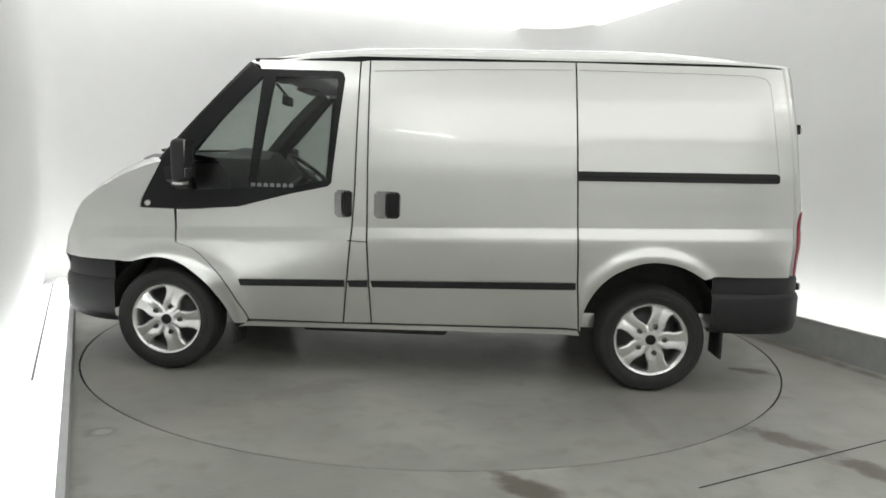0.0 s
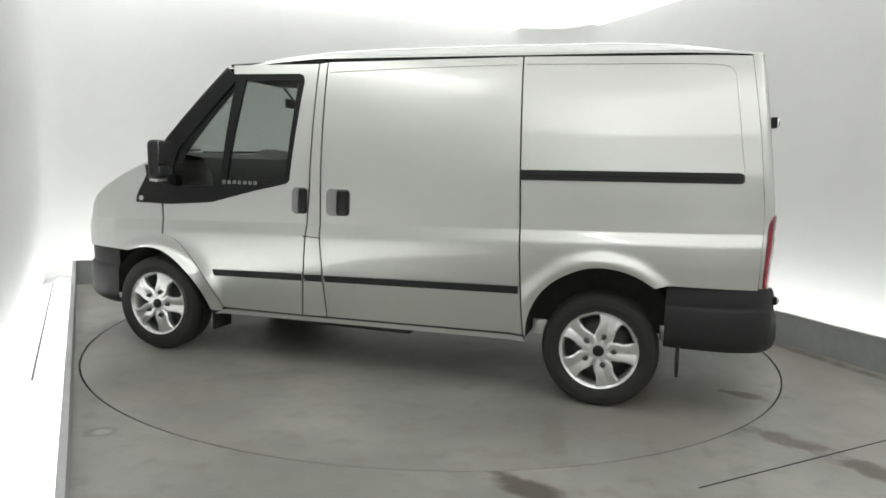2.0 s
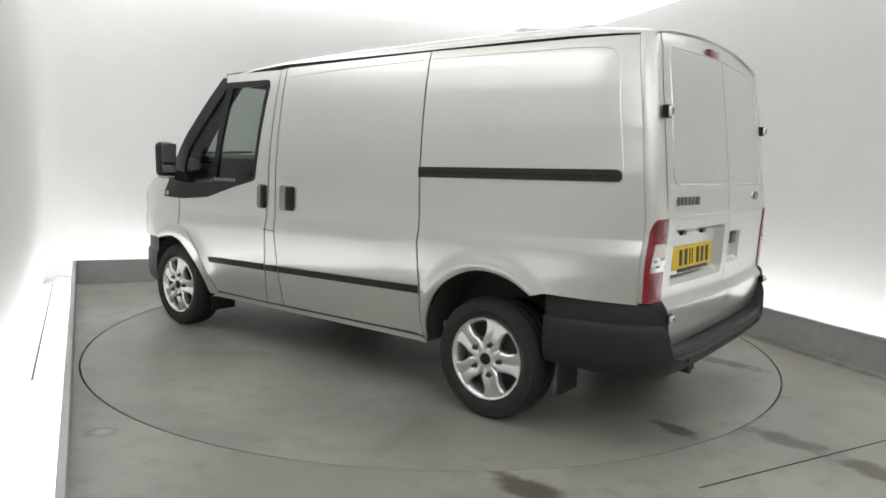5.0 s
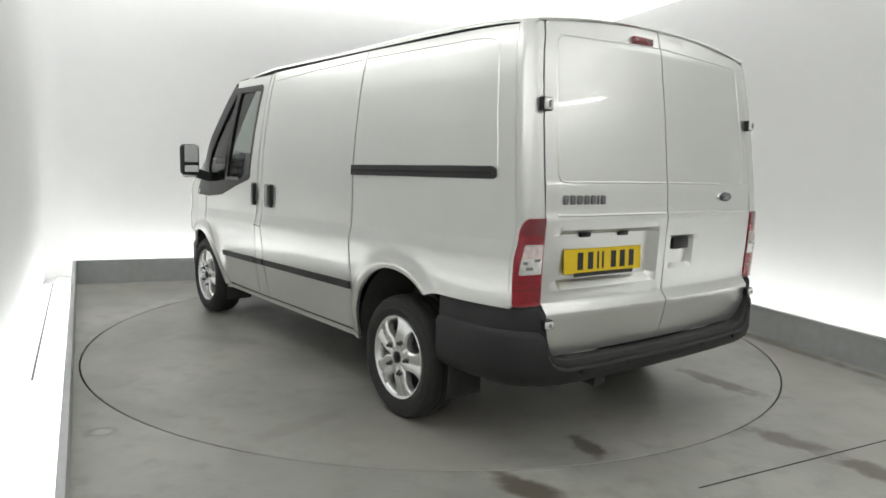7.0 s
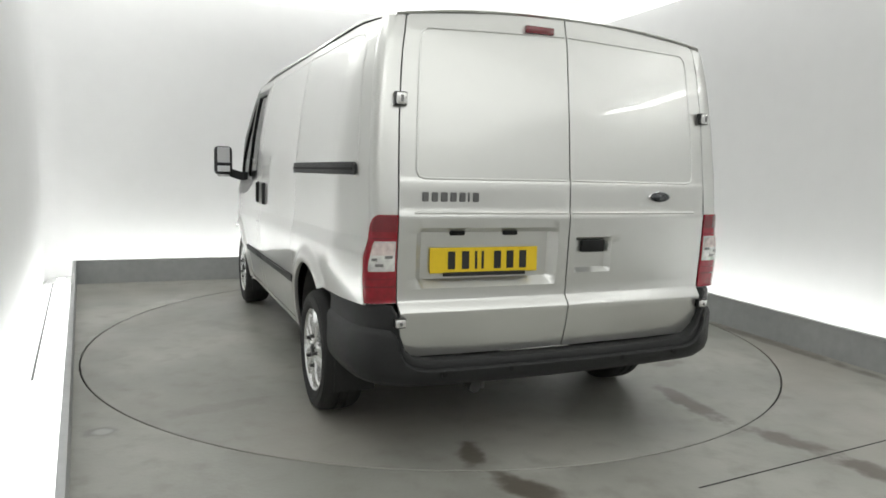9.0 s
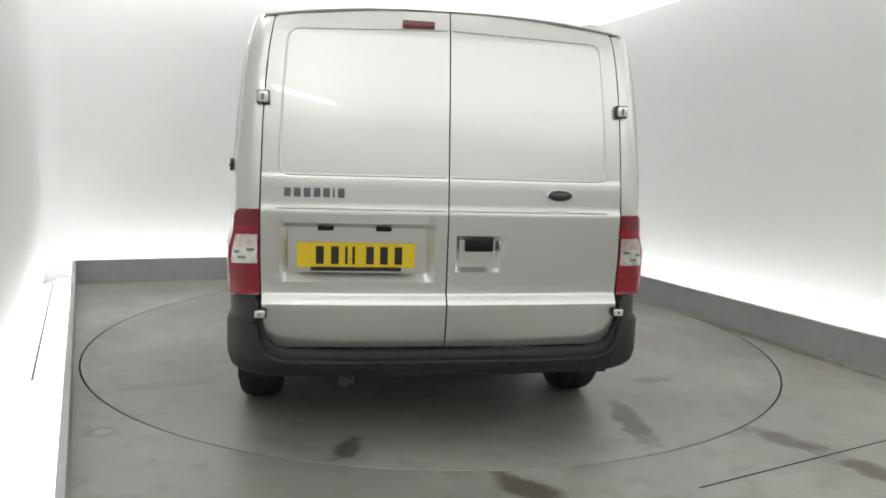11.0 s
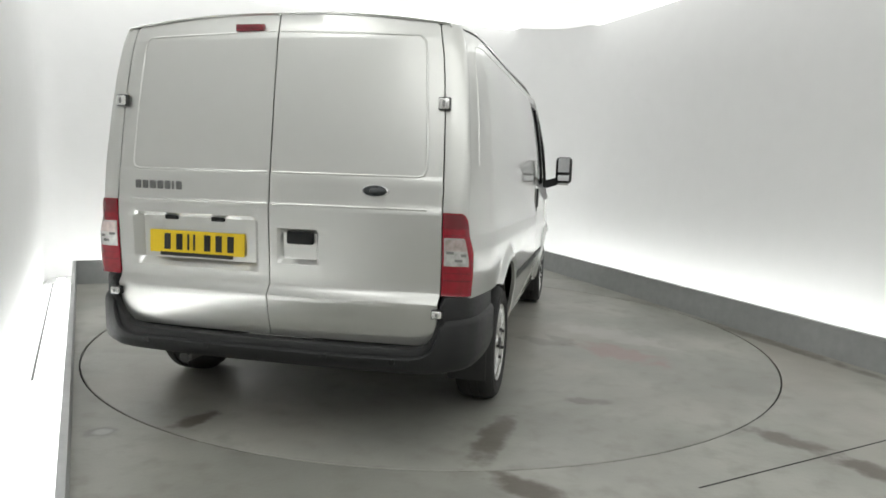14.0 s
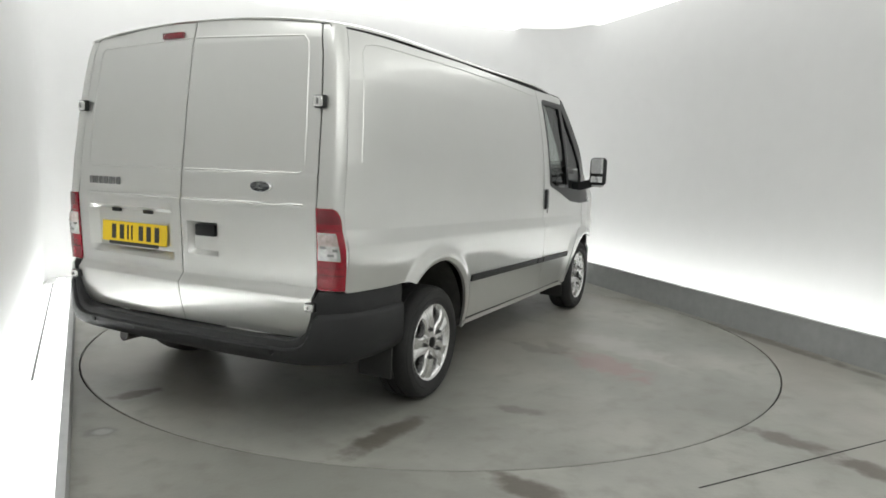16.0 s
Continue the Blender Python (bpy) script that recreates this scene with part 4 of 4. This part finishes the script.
# body-coloured boxes added to stand in for bright patches at the rear arches' feet
for s in (1, -1):
    for x0, x1, z0, z1 in ((-1.155, -1.072, 0.345, 0.435), (-1.862, -1.780, 0.375, 0.462)):
        part("arch_patch_box", box(x0, x1, s * 0.83 - 0.012, s * 0.83 + 0.012, z0, z1, 0.006), M["paint"], van)

# mud flaps
for s in (1, -1):
    part("mud_flap", box(-1.888, -1.872, s * 0.87 - 0.10, s * 0.87 + 0.10, 0.215, 0.47, 0.006), M["rubber"], van, "black rubber mud flap").matrix_local = pose(0, 0, 0)
    part("mud_flap", box(1.035, 1.050, s * 0.86 - 0.10, s * 0.86 + 0.10, 0.175, 0.42, 0.006), M["rubber"], van, "black rubber mud flap")

# underbody
part("rear_floor_pan", box(-2.25, -0.96, -0.60, 0.60, 0.46, 0.52, 0.02), M["under"], van)
part("floor_pan", box(-0.95, 2.10, -0.60, 0.60, 0.34, 0.42, 0.02), M["under"], van)
for s in (1, -1):
    part("sill_box", box(-1.04, 0.97, s * 0.76 - 0.18, s * 0.76 + 0.18, 0.315, 0.40, 0.02), M["under"], van)
    part("leaf_spring", box(-2.12, -0.92, s * 0.56 - 0.035, s * 0.56 + 0.035, 0.375, 0.415, 0.01), M["under"], van)
    part("rear_box", box(-2.28, -1.90, s * 0.74 - 0.14, s * 0.74 + 0.14, 0.46, 0.62, 0.02), M["under"], van)
part("rear_axle", tube((-AXLE, -0.85, 0.31), (-AXLE, 0.85, 0.31), 0.05, 16), M["under"], van)
part("differential", revolve([(0, -0.13), (0.10, -0.10), (0.14, 0), (0.10, 0.10), (0, 0.13)], 20), M["under"], van).location = (-AXLE, 0.0, 0.31)
part("front_beam", box(1.30, 1.62, -0.62, 0.62, 0.24, 0.34, 0.03), M["under"], van)
part("fuel_tank", box(-0.25, 0.72, 0.18, 0.66, 0.20, 0.35, 0.04, 3), M["under"], van)
part("silencer", tube((-0.9, -0.35, 0.27), (-0.2, -0.35, 0.27), 0.085, 16), M["under"], van)
part("exhaust_pipe", tube((-2.34, 0.45, 0.338), (-1.75, 0.43, 0.35), 0.027, 14), M["drum"], van, "dull exhaust tail pipe")
part("towing_eye", box(-2.345, -2.20, 0.405, 0.425, 0.325, 0.375, 0.008), M["under"], van)
for y in (0.62, 0.30, -0.30, -0.62):
    part("bumper_plug", tube((-2.398 + 0.012 * abs(y), y, 0.425), (-2.380, y, 0.425), 0.013, 12), M["trim"], van, "small round black bumper plug")

# door mirrors
for s in (1, -1):
    bm = box(1.265, 1.345, s * 1.170 - 0.075, s * 1.170 + 0.075, 1.195, 1.440, 0.035, 4)
    for v in bm.verts:
        v.co.x += 0.03 * (v.co.z - 1.3) - 0.10 * (abs(v.co.y) - 1.180) * 1.0
        if v.co.x > 1.34:
            v.co.z += (1.32 - v.co.z) * 0.10
    mr = part("door_mirror", bm, M["plastic"], van, "black door mirror on a short arm")
    gl = part("mirror_glass", box(-0.003, 0.003, -0.052, 0.052, -0.066, 0.066, 0.001, 1), M["mirror"], mr, "mirror glass")
    gl.matrix_local = pose(1.259, s * 1.170, 1.365, 0, -2, -5 * s)
    gl = part("wide_mirror_glass", box(-0.003, 0.003, -0.052, 0.052, -0.026, 0.026, 0.001, 1), M["mirror"], mr, "small wide-angle mirror glass")
    gl.matrix_local = pose(1.256, s * 1.170, 1.248, 0, 3, -5 * s)
    part("mirror_lamp", box(1.275, 1.340, s * 1.170 - 0.05, s * 1.170 + 0.05, 1.180, 1.200, 0.008), M["clear"], mr, "pale lens under the mirror")
    arm = part("mirror_arm", loft([[(1.39, s * y, z + 0.045), (1.31, s * y, z + 0.045), (1.30, s * y, z - 0.03), (1.38, s * y, z - 0.03)] for y, z in ((0.93, 1.155), (1.02, 1.165), (1.10, 1.19), (1.175, 1.225))], closed=True, caps=True), M["plastic"], mr)
    mr.matrix_local = pose(-0.030, 0, -0.028)
    arm.matrix_local = pose(0.015, 0, 0.014)

# ---- cabin ----
part("bulkhead", box(0.20, 0.225, -0.86, 0.86, 0.42, 1.86, 0.01), M["cabin"], van, "dark bulkhead behind the seats")
part("cabin_floor", box(0.22, 1.75, -0.86, 0.86, 0.44, 0.47, 0.01), M["cabin"], van)
part("headlining", box(0.22, 0.98, -0.78, 0.78, 1.855, 1.88, 0.01), M["cabin"], van)
rows = []
for k in range(-8, 9):
    u = k / 8
    x0 = 1.78 - 0.36 * u * u
    rows.append([(x0, 0.84 * u, 1.29), (1.45, 0.84 * u, 1.345 + (0.05 if -0.75 < u < -0.25 else 0)), (1.20, 0.84 * u, 1.31 + (0.05 if -0.75 < u < -0.25 else 0)), (1.12, 0.84 * u, 1.20), (1.10, 0.84 * u, 1.00), (1.18, 0.84 * u, 0.80), (1.35, 0.84 * u, 0.60)])
part("dashboard", loft(rows), M["cabin"], van, "dark plastic dashboard")
bm = bmesh.new()
ringpts = []
for k in range(32):
    a = k * math.tau / 32
    ringpts.append([(0.20 * math.cos(a) + 0.016 * math.cos(b) * math.cos(a), 0.20 * math.sin(a) + 0.016 * math.cos(b) * math.sin(a), 0.016 * math.sin(b)) for b in (j * math.tau / 8 for j in range(8))])
bm = loft(ringpts + ringpts[:1], closed=True)
sw = part("steering_wheel", bm, M["cabin"], van, "dark steering wheel")
sw.matrix_local = pose(0.93, -0.40, 1.22, 0, -38, 0)
part("wheel_hub", box(-0.05, 0.05, -0.07, 0.07, -0.05, 0.0, 0.02), M["cabin"], sw)
for a in (0, 90, 180, 270):
    part("wheel_spoke", box(0.03, 0.195, -0.016, 0.016, -0.03, -0.008, 0.005), M["cabin"], sw).matrix_local = pose(0, 0, 0, 0, 0, a)
part("steering_column", tube((0.95, -0.40, 1.19), (1.20, -0.40, 1.00), 0.035, 10), M["cabin"], sw.parent)
part("cabin_mirror", box(0.985, 1.005, -0.12, 0.12, 1.70, 1.77, 0.012, 3), M["cabin"], van)
part("mirror_stalk", tube((1.0, 0, 1.77), (1.08, 0, 1.86), 0.01, 8), M["cabin"], van)
for y in (0.42, -0.42):
    part("sun_visor", box(0.86, 0.99, y - 0.22, y + 0.22, 1.835, 1.855, 0.008), M["cloth"], van)


def seat(y0, y1):
    c = part("seat", box(0.42, 0.92, y0, y1, 0.72, 0.88, 0.05, 3), M["cloth"], van, "grey cloth cabin seat")
    bm = box(0.30, 0.44, y0, y1, 0.84, 1.40, 0.05, 3)
    for v in bm.verts:
        v.co.x -= 0.10 * (v.co.z - 0.84)
    part("seat_back", bm, M["cloth"], c)
    part("seat_base", box(0.46, 0.88, y0 + 0.04, y1 - 0.04, 0.47, 0.73, 0.02), M["cabin"], c)
    n = 2 if y1 - y0 > 0.7 else 1
    for k in range(n):
        m = y0 + (y1 - y0) * (k + 0.5) / n
        part("head_rest", box(0.25, 0.34, m - 0.12, m + 0.12, 1.43, 1.60, 0.035, 3), M["cloth"], c)


seat(-0.68, -0.16)
seat(-0.04, 0.72)


def motions():
    """Turntable and van turn together, once round in about fifty seconds."""
    turns = [(0.0, 176.23), (1.0, 168.93), (2.0, 161.89), (3.0, 155.0), (4.0, 148.05), (5.0, 141.08), (6.0, 134.08), (7.0, 127.0), (8.0, 119.83), (9.0, 112.7), (10.0, 105.59), (11.0, 98.47), (12.0, 91.32), (13.0, 84.18), (14.0, 77.02), (15.0, 69.84), (16.0, 62.63)]
    offset = pose(0.0975, 0.2813, 0.0)
    walk(turntable, [(t, pose(0, 0, 0, 0, 0, a)) for t, a in turns])
    walk(van, [(t, pose(0, 0, 0, 0, 0, a) @ offset) for t, a in turns])


motions()
